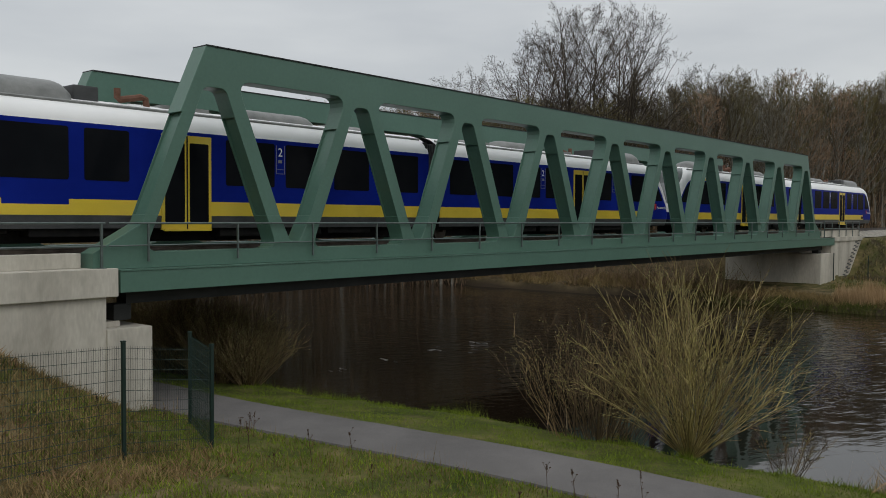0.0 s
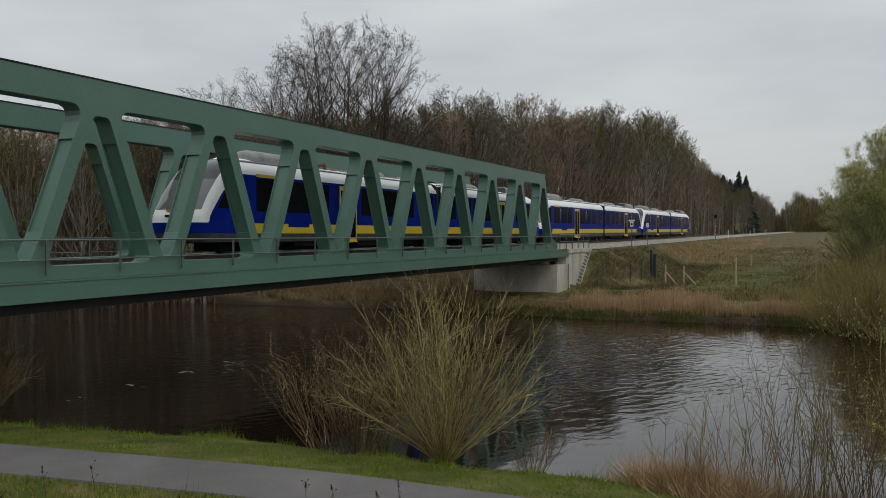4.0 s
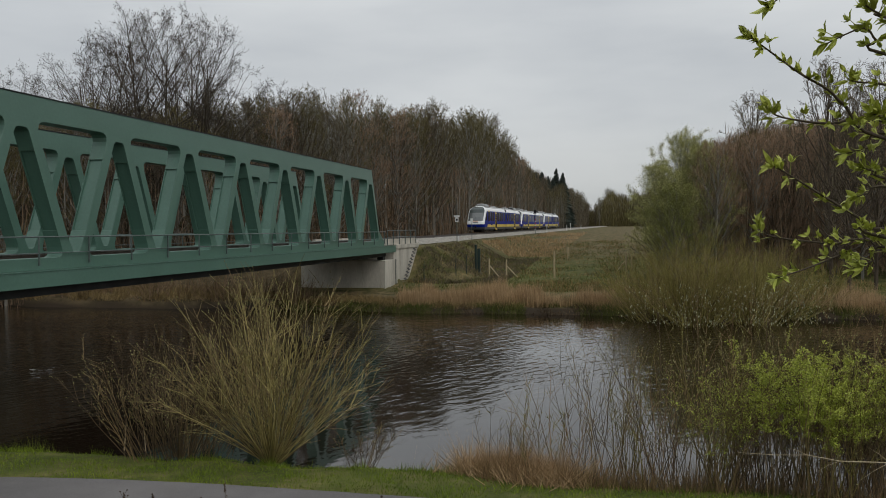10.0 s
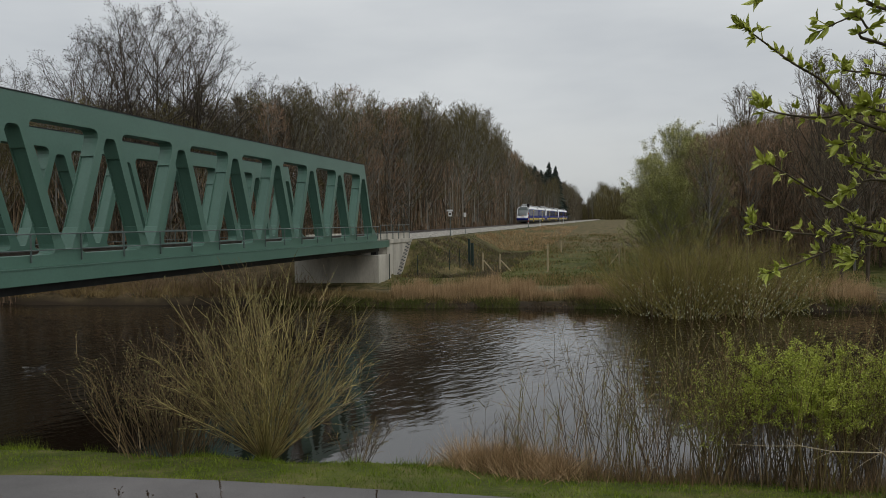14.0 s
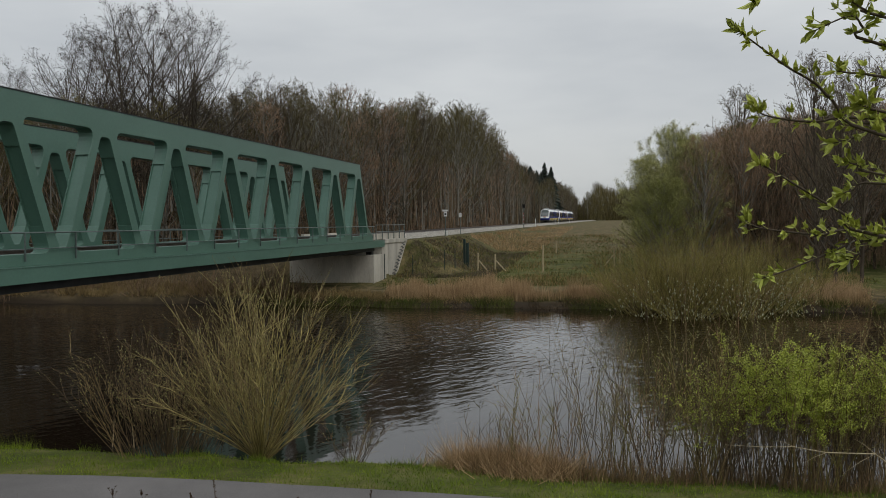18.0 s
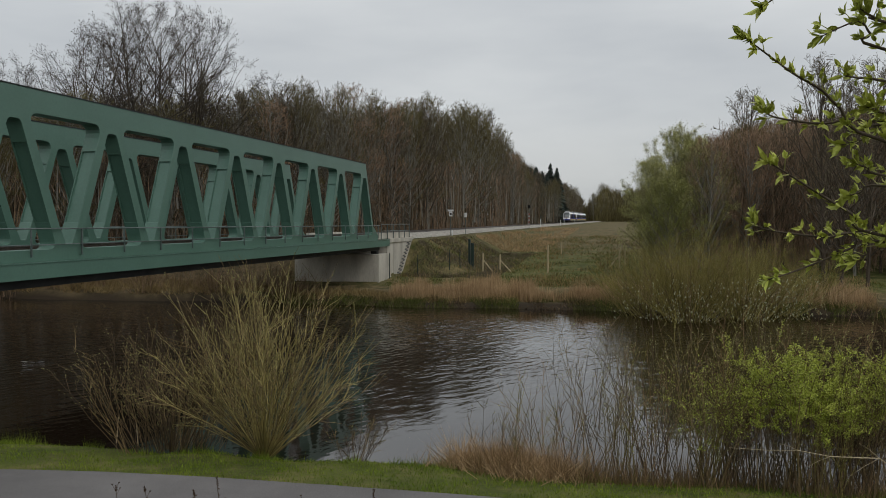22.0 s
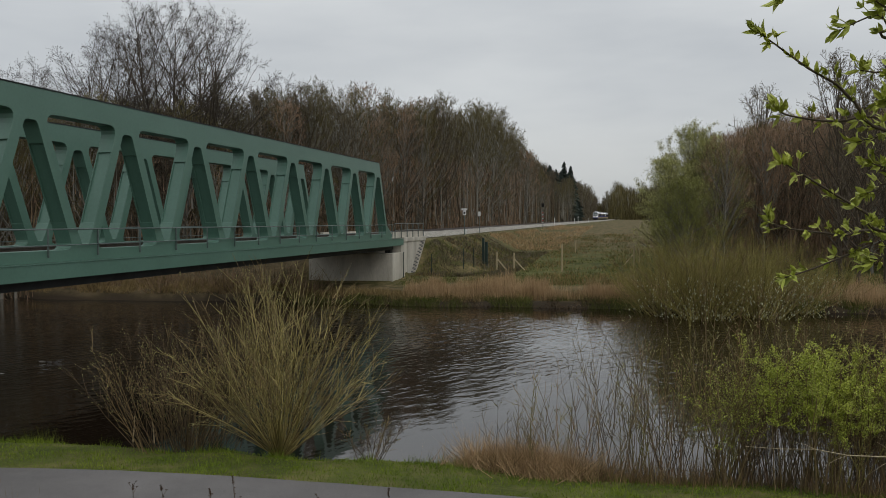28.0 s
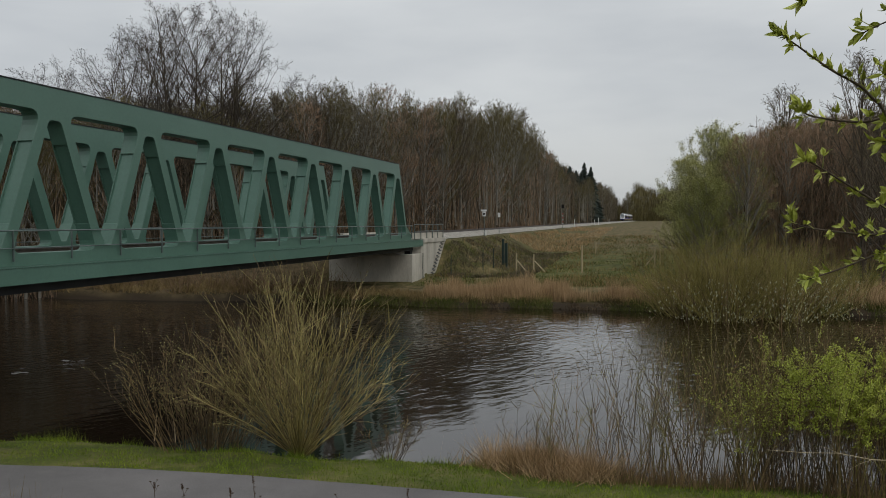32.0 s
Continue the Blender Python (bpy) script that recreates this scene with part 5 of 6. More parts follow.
def catkins():
    """Pale catkins on the lower, outer shoots of the great willow."""
    r, t = random.Random(9), Twigs()
    for _ in range(800):
        a = r.uniform(math.pi * 0.75, math.pi * 1.5)
        x, y = 43.0 + 5.2 * math.cos(a) + r.uniform(-0.8, 0.8), -25.0 + 5.6 * math.sin(a) * 0.9 + r.uniform(-2, 2)
        p = Vector((x, y, WATER + 0.3 + 2.3 * r.random() ** 1.4))
        t.leaf(p, Vector((r.uniform(-0.05, 0.05), r.uniform(-0.05, 0.05), 0.11)), 0.065, r)
    return tagged(t.object("catkins", M_CATKIN, None, "pale willow catkins on shoots over the water"), category="catkins", kind="stuff")


catkins()


def leafy_tree(x, y, h, wide, count, mat, label, seed):
    """A young broad-leaved tree in first leaf: limbs, twigs and many small separate leaves."""
    z = ground_z(x, y)
    root = thing("tree", x, y, z, label, "tree")
    wood, crown = tree_meshes(seed, h, 0.16, limbs=80, subs=6, forks=3, fine=2, low=0.06, wide=wide / h * 0.5, twig_w=0.022, trunks=3, crown_low=0.02, knots=0, steep=36, rise=0.02, crook=0.06)
    wood.object("trunk", M_BARK_GREY, root)
    crown.object("crown", M_TWIG_OLIVE, root)
    r, leaves = random.Random(seed), Twigs()
    tips = crown.v
    for _ in range(count):
        p = tips[r.randrange(len(tips))] + Vector((r.gauss(0, 0.12), r.gauss(0, 0.12), r.gauss(0, 0.12)))
        if p.z < h * 0.06:
            continue
        leaves.leaf(p, Vector((r.uniform(-1, 1), r.uniform(-1, 1), r.uniform(-0.6, 1))).normalized() * r.uniform(0.07, 0.12), 0.065, r)
    leaves.object("foliage", mat, root)
    return root


for az, d, h, wide, count, mat, label, seed in (
    (-3.2, 86, 13.4, 11.0, 52000, M_LEAF_PALE, "broad tree in pale green first leaf at the wood's corner", 201),
    (-1.9, 83, 10.8, 8.2, 30000, M_LEAF_PALE, "smaller tree in pale green first leaf at the wood's corner", 202),
    (-2.6, 78, 8.6, 8.5, 26000, M_LEAF_OLIVE, "dense shrub-like tree in olive green leaf", 204),
    (-4.6, 84, 11.4, 8.0, 9000, M_LEAF_OLIVE, "thin tree in sparse olive first leaf", 203),
):
    lx, ly = place(az, d)
    leafy_tree(lx, ly, h, wide, count, mat, label, seed)


# ---- the thicket on the near bank ----
def dead_sticks():
    """Dead sticks standing in the shallows."""
    for x, y, h, lean in ((8.9, -7.4, 0.75, -0.25), (8.8, -8.2, 0.6, 0.12)):
        root = thing("dead_stick", x, y, WATER, "pale dead stick standing in the shallow water", "stick", "dead sticks")
        part("stick", tube(bmesh.new(), [(0, 0, -0.6), (0.02, lean * 0.4, h * 0.4), (0, lean * 0.6, h)], [0.02, 0.016, 0.008], 6), M_WOODPOST, root)


dead_sticks()


def near_thicket():
    """Thin upright saplings along the water's edge, clump by clump."""
    r = random.Random(44)
    for c in range(26):
        t = c / 25
        y = -17.6 - 9.6 * t + r.uniform(-0.25, 0.25)
        x = 8.0 + 0.6 * r.uniform(-1, 1)
        h = float(np.interp(y, [-24.5, -21.5, -20.5, -19.8, -19.1, -17.6], [3.9, 3.8, 3.6, 3.5, 2.6, 1.6]))
        n = int(np.interp(y, [-22, -20.8, -19.4, -17.6], [23, 17, 11, 6]))
        label = "clump of thin bare willow saplings on the river bank"
        root = thing("sapling_clump", x, y, -4.85, label, "bush", "bank saplings")
        one, bud = Twigs(), Twigs()
        for _ in range(n):
            p = Vector((r.uniform(-0.7, 0.7), r.uniform(-0.4, 0.4), -0.1))
            d = Vector((r.uniform(-0.25, 0.25), r.uniform(-0.34, 0.34), 1))
            long = h * r.uniform(0.35, 1.08)
            pts = bend(p, d, long, r, 6, 0.12, 0.03)
            one.stem(pts, r.uniform(0.006, 0.0125), 0.003, 3)
            for _ in range(8):
                u = r.uniform(1.6, 5.9)
                q = pts[int(u)].lerp(pts[int(u) + 1], u - int(u))
                e = aside(pts[-1] - pts[0], radians(r.uniform(18, 52)), r)
                tw = bend(q, e, r.uniform(0.2, 0.95) * (1.1 - u / 9), r, 2, 0.16, 0.08)
                one.stem(tw, 0.005, 0.0022, 3)
                for _ in range(3 if t > 0.35 else 1):
                    bud.leaf(tw[1].lerp(tw[2], r.uniform(-0.8, 1)), aside(e, radians(35), r) * r.uniform(0.03, 0.06), 0.022, r)
        tagged(one.object("crown", (M_STEM_DARK, M_OSIER_BROWN, M_OSIER_BROWN, M_WILLOW, M_BRACKEN)[c % 5], root), kind="stuff")
        tagged(bud.object("bud_spray", M_BUD, root), kind="stuff")


near_thicket()


def fallen_branch():
    """A long pale dead branch caught low in the saplings, sprung from the bank."""
    root = thing("bare_branch", 4.6, -25.6, ground_z(4.6, -25.6), "long pale bare branch leaning out over the verge", "branch")
    base = Vector((4.6, -25.6, ground_z(4.6, -25.6)))
    pts = [Vector((4.6, -25.6, base.z - 0.1)), Vector((4.3, -25.2, -3.6)), Vector((4.05, -24.66, -3.17)), Vector((4.0, -23.9, -3.17)), Vector((4.02, -23.4, -3.1)), Vector((4.0, -22.9, -3.12)), Vector((4.0, -22.3, -3.11))]
    part("stem", tube(bmesh.new(), [p - base for p in pts], [0.022, 0.015, 0.011, 0.009, 0.007, 0.006, 0.004], 6), M_WOODPOST, root)
    for a, b in ((3, Vector((0.02, 0.35, -0.2))), (2, Vector((0.05, 0.3, 0.22))), (2, Vector((0.0, 0.45, -0.32))), (4, Vector((0, 0.3, 0.1)))):
        part("twig", tube(bmesh.new(), [pts[a] - base, pts[a] - base + b * 0.5 + Vector((0, 0, 0.02)), pts[a] - base + b], [0.005, 0.004, 0.002], 5), M_WOODPOST, root)


fallen_branch()


def leafy_shrub(x, y, z, h, wide, leaves_n, seed):
    r = random.Random(seed)
    root = thing("leafy_shrub", x, y, z, "shrub in bright green young leaf on dark thin stems", "bush", "leafy shrubs")
    stems, leaves = Twigs(), Twigs()
    tips = []
    for _ in range(34):
        p = Vector((r.uniform(-0.5, 0.5) * wide, r.uniform(-0.3, 0.3) * wide, -0.1))
        pts = bend(p, Vector((r.uniform(-0.25, 0.25), r.uniform(-0.25, 0.25), 1)), h * r.uniform(0.7, 1.05), r, 6, 0.09, 0.02)
        stems.stem(pts, r.uniform(0.010, 0.018), 0.004, 3)
        for _ in range(9):
            u = r.uniform(2.9, 5.9)
            q = pts[int(u)].lerp(pts[int(u) + 1], u - int(u))
            tw = bend(q, aside(Vector((0, 0, 1)), radians(r.uniform(30, 85)), r), r.uniform(0.2, 0.7), r, 2, 0.2, 0.05)
            stems.stem(tw, 0.005, 0.002, 3)
            tips.append(tw)
    for _ in range(leaves_n):
        tw = tips[r.randrange(len(tips))]
        p = tw[0].lerp(tw[2], r.random()) + Vector((r.gauss(0, 0.03), r.gauss(0, 0.03), r.gauss(0, 0.03)))
        leaves.leaf(p, Vector((r.uniform(-1, 1), r.uniform(-1, 1), r.uniform(-0.3, 1))).normalized() * r.uniform(0.03, 0.058), 0.028, r)
    tagged(stems.object("crown", M_OSIER_BROWN, root), kind="stuff")
    tagged(leaves.object("foliage", M_LEAF, root), kind="stuff")


leafy_shrub(7.8, -23.9, -4.75, 3.05, 2.5, 19000, 301)
leafy_shrub(8.0, -25.4, -4.75, 2.85, 2.0, 10000, 302)
leafy_shrub(7.9, -22.6, -4.75, 2.5, 1.4, 3400, 303)


# ---- grass, reeds and weeds ----
def blades(name, label, category, mat, n, where, height, width, lean, seed, lumps=0.8):
    r, t = random.Random(seed), Twigs()
    for _ in range(n):
        got = where(r)
        if got is None:
            continue
        x, y = got
        z = ground_z(x, y) - 0.02
        h = r.uniform(*height) * (0.75 + 0.6 * max(-0.5, noise.noise((x * lumps, y * lumps, 3))))
        d = Vector((r.gauss(0, lean), r.gauss(0, lean), 1)).normalized() * h
        t.blade(Vector((x, y, z)), d, width * r.uniform(0.6, 1.3), r)
    return tagged(t.object(name, mat, None, label), category=category, kind="stuff")


def verge(r):
    """The grass strip between path and river."""
    y = 6 - 34 * r.random() ** 0.8
    x0, x1 = path_centre(y) + 1.05, near_bank(y) - 0.25
    return x0 + (x1 - x0) * r.random(), y


def lawn(r):
    """The grass on the camera's side of the path."""
    y = 2 - 24 * r.random()
    x = path_centre(y) - 1.06 - 6.5 * r.random() ** 1.2
    return (x, y) if ground_z(x, y) < -3.2 else None


def lumpy(where, size, least, shift=0.0):
    """Keeps the places of another spread where a coarse noise is high: clumps with gaps."""
    def pick(r):
        got = where(r)
        if got is None:
            return None
        return got if noise.noise((got[0] * size + shift, got[1] * size, shift)) > least + 0.25 * r.random() else None
    return pick


def cone(r):
    x, y = r.uniform(-13, 0.6), r.uniform(-7.5, -0.2)
    z = ground_z(x, y)
    return (x, y) if z > BASE + 0.12 + 0.3 * r.random() else None


blades("grass", "fresh green grass verge beside the footpath", "grass", M_GRASS, 42000, verge, (0.05, 0.15), 0.016, 0.45, 401)
blades("grass", "short green grass mixed with dry blades below the knoll", "grass", M_GRASS, 42000, lawn, (0.06, 0.22), 0.024, 0.45, 402)
blades("dry_grass", "dry brown grass on the embankment slope", "grass", M_GRASS_DRY, 24000, cone, (0.12, 0.42), 0.025, 0.55, 403)
blades("grass", "tufts of green grass on the embankment slope", "grass", M_SEDGE, 15000, lumpy(cone, 0.9, -0.1, 6.0), (0.12, 0.36), 0.026, 0.6, 405, 1.6)
blades("dead_bracken", "rusty dead leaves and stems on the embankment slope", "undergrowth", M_BRACKEN, 13000, lumpy(cone, 0.7, -0.05, 14.0), (0.12, 0.4), 0.035, 0.8, 406, 1.8)
blades("dry_stalks", "tall straw-coloured dead stalks in the grass below the knoll", "grass", M_GRASS_DRY, 5200, lumpy(lawn, 0.45, 0.12, 21.0), (0.3, 0.75), 0.012, 0.16, 407, 1.2)
blades("dry_grass", "dead grass blades among the green below the knoll", "grass", M_GRASS_DRY, 9000, lawn, (0.08, 0.28), 0.018, 0.5, 404)


def reed_belt(r):
    y = r.uniform(-34, 3)
    x = far_bank(y) + 0.5 + 6.0 * r.random()
    return x, y


def reed_front(r):
    y = r.uniform(-40, 5)
    return far_bank(y) - 0.45 + 1.4 * r.random() ** 1.3, y


def meadow(r):
    x = 56 + 90 * r.random() ** 1.6
    y = r.uniform(-40, -0.8)
    return x, y


def bank_litter(r):
    y = r.gauss(-18.1, 0.7)
    return near_bank(y) - 0.25 + r.gauss(0, 0.35), y


def reed_bed(r):
    """The tall reeds stand off the abutment and thin out upstream."""
    y = r.uniform(-36, -4.0)
    return far_bank(y) + 0.9 + (4.5 + 2.0 * math.sin(y * 0.5)) * r.random(), y


def tangle(r):
    y = r.uniform(-36, 42)
    return far_bank(y) + 0.2 + 4.5 * r.random(), y


def crest(r):
    x = 100 + 90 * r.random() ** 1.3
    return x, -0.9 - 9.0 * r.random() ** 1.5


def embankment(r):
    x = 62.5 + 34 * r.random() ** 1.4
    return x, -0.6 - 8.5 * r.random()


blades("bramble", "dark tangle of bramble stems on the embankment slope", "undergrowth", M_TWIG, 20000, lumpy(embankment, 0.3, -0.3, 11.0), (0.2, 0.75), 0.05, 0.9, 420, 0.7)
blades("meadow_grass", "coarse green grass on the embankment slope", "grass", M_SEDGE, 12000, lumpy(embankment, 0.35, -0.2, 4.0), (0.15, 0.5), 0.045, 0.6, 421, 0.5)
blades("reeds", "belt of pale dry reeds along the far bank", "reeds", M_REED, 46000, lumpy(reed_bed, 0.36, -0.28), (0.8, 2.0), 0.032, 0.13, 411, 0.8)
blades("dry_grass", "brown tangle of dead grass and bramble on the far bank", "grass", M_GRASS_DRY, 42000, lumpy(tangle, 0.4, -0.3, 5.0), (0.3, 1.0), 0.05, 0.6, 412, 0.6)
blades("sedge", "green sedge lumps at the far water's edge", "reeds", M_SEDGE, 16000, lumpy(reed_front, 0.4, -0.3, 9.0), (0.2, 0.7), 0.04, 0.5, 417, 0.8)
blades("dead_bracken", "dark brown litter hanging over the far water's edge", "undergrowth", M_STEM_DARK, 9000, lumpy(reed_front, 0.5, -0.35, 17.0), (0.15, 0.5), 0.05, 0.9, 423, 0.9)
blades("meadow_grass", "rough green tufts in the meadow beyond the river", "grass", M_SEDGE, 34000, lumpy(meadow, 0.17, -0.25, 2.0), (0.15, 0.5), 0.06, 0.5, 413, 0.5)
blades("meadow_grass", "dead brown stalks in the rough meadow", "grass", M_GRASS_DRY, 30000, lumpy(meadow, 0.15, -0.15, 7.0), (0.25, 0.8), 0.05, 0.45, 414, 0.4)
blades("meadow_grass", "pale reddish dead grass on the crest below the line", "grass", M_REED, 9000, lumpy(crest, 0.12, -0.35, 3.0), (0.3, 0.8), 0.06, 0.4, 418, 0.4)
blades("reeds", "flattened dry reed clump on the near bank", "reeds", M_REED, 9000, bank_litter, (0.45, 1.35), 0.016, 0.7, 415, 1.8)


def thicket_foot(r):
    y = -17.4 - 10.6 * r.random() ** 1.7
    return near_bank(y) - 0.25 + r.gauss(0, 0.4), y


blades("dead_bracken", "rust-brown dead stems at the foot of the saplings", "undergrowth", M_BRACKEN, 5200, thicket_foot, (0.25, 1.0), 0.012, 0.25, 419, 1.8)
blades("dead_stems", "straw-brown dead stems at the foot of the saplings", "undergrowth", M_GRASS_DRY, 4600, thicket_foot, (0.25, 0.9), 0.012, 0.35, 422, 1.8)


def bank_rim(r):
    y = 4 - 30 * r.random()
    return near_bank(y) - 0.3 - 0.35 * r.random(), y


blades("grass", "uneven longer grass tufts along the top of the river bank", "grass", M_GRASS, 9000, lumpy(bank_rim, 1.1, -0.1, 31.0), (0.12, 0.34), 0.013, 0.4, 424, 2.0)


def shore_sedge(r):
    y = r.choice((-1.5, -0.6, 1.8, -16.2, -17.0, -5.5)) + r.gauss(0, 0.35)
    return near_bank(y) - 0.15 + r.gauss(0, 0.2), y


blades("sedge", "green sedge tufts at the near water's edge", "reeds", M_SEDGE, 1500, shore_sedge, (0.25, 0.6), 0.014, 0.25, 416)


def foam():
    """Thin white streaks that stand in the current over shallow spots."""
    r, t = random.Random(61), Twigs()
    for x, y in ((13.9, 3.4), (16.9, 3.6), (20.0, 3.7), (10.9, 2.9)):
        for _ in range(4):
            p = Vector((x + r.gauss(0, 0.2), y + r.gauss(0, 0.5), WATER + 0.006 + 0.004 * r.random()))
            t.leaf(p, Vector((r.uniform(-0.04, 0.04), r.uniform(0.15, 0.4), 0)), 0.045, r, 0.02)
    tagged(t.object("foam", M_WHITE_STREAK, None, "thin white foam streaks on the dark river"), category="foam", kind="stuff")


foam()


def weeds():
    """Dead flower stalks standing in the grass below the camera."""
    r = random.Random(77)
    for i in range(26):
        y = -3 - 15 * r.random()
        x = path_centre(y) - 1.3 - 3.0 * r.random() ** 1.5
        if ground_z(x, y) > -3.4:
            continue
        root = thing("weed_stalk", x, y, ground_z(x, y) - 0.02, "dead brown weed stalk with a seed head in the grass", "weed", "weed stalks")
        t, s = Twigs(), Twigs()
        h = r.uniform(0.35, 0.95)
        pts = bend(Vector((0, 0, 0)), Vector((r.uniform(-0.12, 0.12), r.uniform(-0.12, 0.12), 1)), h, r, 4, 0.06)
        t.stem(pts, 0.007, 0.004, 4)
        for _ in range(3):
            u = r.uniform(1.5, 3.9)
            q = pts[int(u)].lerp(pts[int(u) + 1], u - int(u))
            tw = bend(q, aside(Vector((0, 0, 1)), radians(35), r), r.uniform(0.06, 0.2), r, 2, 0.1)
            t.stem(tw, 0.004, 0.003, 3)
            for _ in range(5):
                s.leaf(tw[2], aside(Vector((0, 0, 1)), radians(50), r) * 0.03, 0.018, r)
        for _ in range(22):
            s.leaf(pts[3].lerp(pts[4], r.uniform(0.3, 1.0)), aside(Vector((0, 0, 1)), radians(50), r) * r.uniform(0.02, 0.045), 0.022, r)
        t.object("stalk", M_SEED, root)
        tagged(s.object("seed_head", M_SEED, root), kind="stuff")


weeds()


# ---- fences, posts and signs ----
def stand(az, el):
    """Where the line of sight at that bearing and tilt meets the ground."""
    a, k = radians(az), math.tan(radians(el))
    d = 6.0
    while d < 400:
        x, y = EYE.x + d * math.cos(a), EYE.y + d * math.sin(a)
        if EYE.z + d * k <= ground_z(x, y):
            return x, y, d
        d += 0.25
    return x, y, d


def mesh_fence():
    fence = thing("mesh_fence", 0, 0, 0, "dark green welded wire mesh fence round the embankment", "fence")
    posts = [(-10.2, -7.6), (-8.1, -6.6), (-5.65, -5.95), (-2.66, -5.44), (-0.63, -5.35), (0.75, -2.4)]
    tops = []
    for x, y in posts:
        z = ground_z(x, y)
        part("post", boxed(x - 0.035, x + 0.035, y - 0.035, y + 0.035, z - 0.1, z + 2.26, bevel=0.008), M_FENCE, fence)
        part("post_cap", boxed(x - 0.042, x + 0.042, y - 0.042, y + 0.042, z + 2.262, z + 2.29), M_FENCE, fence)
        tops.append((x, y, z))
    for (x0, y0, z0), (x1, y1, z1) in zip(tops, tops[1:]):
        t = Twigs()
        n = int(math.hypot(x1 - x0, y1 - y0) / 0.05)
        for i in range(1, n):
            k = i / n
            p = Vector((x0 + (x1 - x0) * k, y0 + (y1 - y0) * k, z0 + (z1 - z0) * k))
            t.stem([p + Vector((0, 0, 0.05)), p + Vector((0, 0, 2.2))], 0.003, 0.003, 4)
        for i in range(11):
            h = 0.1 + 0.205 * i
            for off in (-0.006, 0.006):
                t.stem([Vector((x0, y0 + off, z0 + h)), Vector((x1, y1 + off, z1 + h))], 0.004, 0.004, 4)
        tagged(t.object("mesh_panel", M_FENCE, fence), kind="stuff")


mesh_fence()


def post(az, el, h, wide, mat, name, label, strut=0):
    x, y, d = stand(az, el)
    z = ground_z(x, y)
    root = thing(name, x, y, z, label, "post", label.split(" ")[0] + " posts")
    part("stake", tube(bmesh.new(), [(0, 0, -0.2), (0.01, 0.02, h * 0.5), (0, 0, h)], [wide, wide * 0.96, wide * 0.9], 8), mat, root)
    if strut:
        part("strut", tube(bmesh.new(), [(0.0, strut * 1.05, 0.0), (0.05, 0.06 * strut, h * 0.62)], wide * 0.8, 8), mat, root)
    return root


post(5.25, -3.3, 2.6, 0.085, M_WOODPOST, "fence_post", "wooden fence post standing alone in the meadow")
post(9.6, -3.35, 1.9, 0.075, M_WOODPOST, "fence_post", "wooden fence post with a slanting strut", -1)
post(8.45, -3.25, 1.7, 0.075, M_WOODPOST, "fence_post", "wooden fence post with a slanting strut", -1)
post(0.55, -2.95, 2.0, 0.075, M_WOODPOST, "fence_post", "wooden fence post with a slanting strut", 1)
post(0.2, -2.8, 1.9, 0.075, M_WOODPOST, "fence_post", "wooden fence post standing in the meadow grass")
post(4.35, -2.05, 1.5, 0.075, M_WOODPOST, "fence_post", "wooden fence post standing in the meadow grass")
for az, el, h in ((14.0, -3.6, 2.0), (11.85, -3.2, 1.9), (11.15, -3.0, 1.9), (15.9, -3.7, 2.2)):
    post(az, el, h, 0.04, M_FENCE, "fence_post", "dark steel fence post on the embankment's foot")


def gate_stub():
    x, y, d = stand(10.45, -2.9)
    z = ground_z(x, y)
    root = thing("gate_post", x, y, z, "pair of tall dark green gate posts close together", "post")
    part("tall_post", boxed(-0.12, 0.12, -0.02, 0.2, -0.2, 2.75, bevel=0.02), M_FENCE, root)
    part("short_post", boxed(-0.12, 0.12, -0.36, -0.08, -0.2, 2.35, bevel=0.02), M_FENCE, root)


gate_stub()


def lineside(x, y, h, kind):
    z = rail_z(x) - 0.65
    if kind == "board":
        root = thing("railway_sign", x, y, z, "white trackside sign board with dark marks on a grey pole", "sign")
        part("pole", tube(bmesh.new(), [(0, 0, -0.2), (0, 0, h)], 0.05), M_GALV, root)
        part("board", boxed(-0.06, -0.03, -0.2, 0.2, h - 0.78, h - 0.2, bevel=0.01), M_SIGN, root)
        part("board", boxed(-0.06, -0.03, -0.36, 0.36, h - 0.18, h + 0.02, bevel=0.01), M_SIGN, root)
        part("mark", boxed(-0.066, -0.061, -0.1, 0.1, h - 0.62, h - 0.38), M_BLACK, root)
    elif kind == "plate":
        root = thing("railway_sign", x, y, z, "small white trackside plate on a thin pole", "sign")
        part("pole", tube(bmesh.new(), [(0, 0, -0.2), (0, 0, h)], 0.04), M_GALV, root)
        part("board", boxed(-0.06, -0.03, -0.17, 0.17, h - 0.55, h, bevel=0.01), M_SIGN, root)
    elif kind == "signal":
        root = thing("railway_signal", x, y, z, "grey signal mast with a lamp head and striped plate", "signal")
        part("mast", tube(bmesh.new(), [(0, 0, -0.2), (0, 0, h)], 0.07), M_GALV, root)
        part("head", boxed(-0.2, 0.1, -0.28, 0.28, h - 0.75, h, bevel=0.03), M_BLACK, root)
        for i in range(6):
            part("stripe", boxed(-0.09, -0.072, -0.1, 0.1, 0.8 + 0.42 * i, 1.02 + 0.42 * i), M_SIGN if i % 2 == 0 else M_RED, root)
    else:
        root = thing("distance_post", x, y, z, "short white trackside post", "post", "trackside posts")
        part("stake", boxed(-0.07, 0.07, -0.08, 0.08, -0.2, h, bevel=0.03), M_SIGN, root)


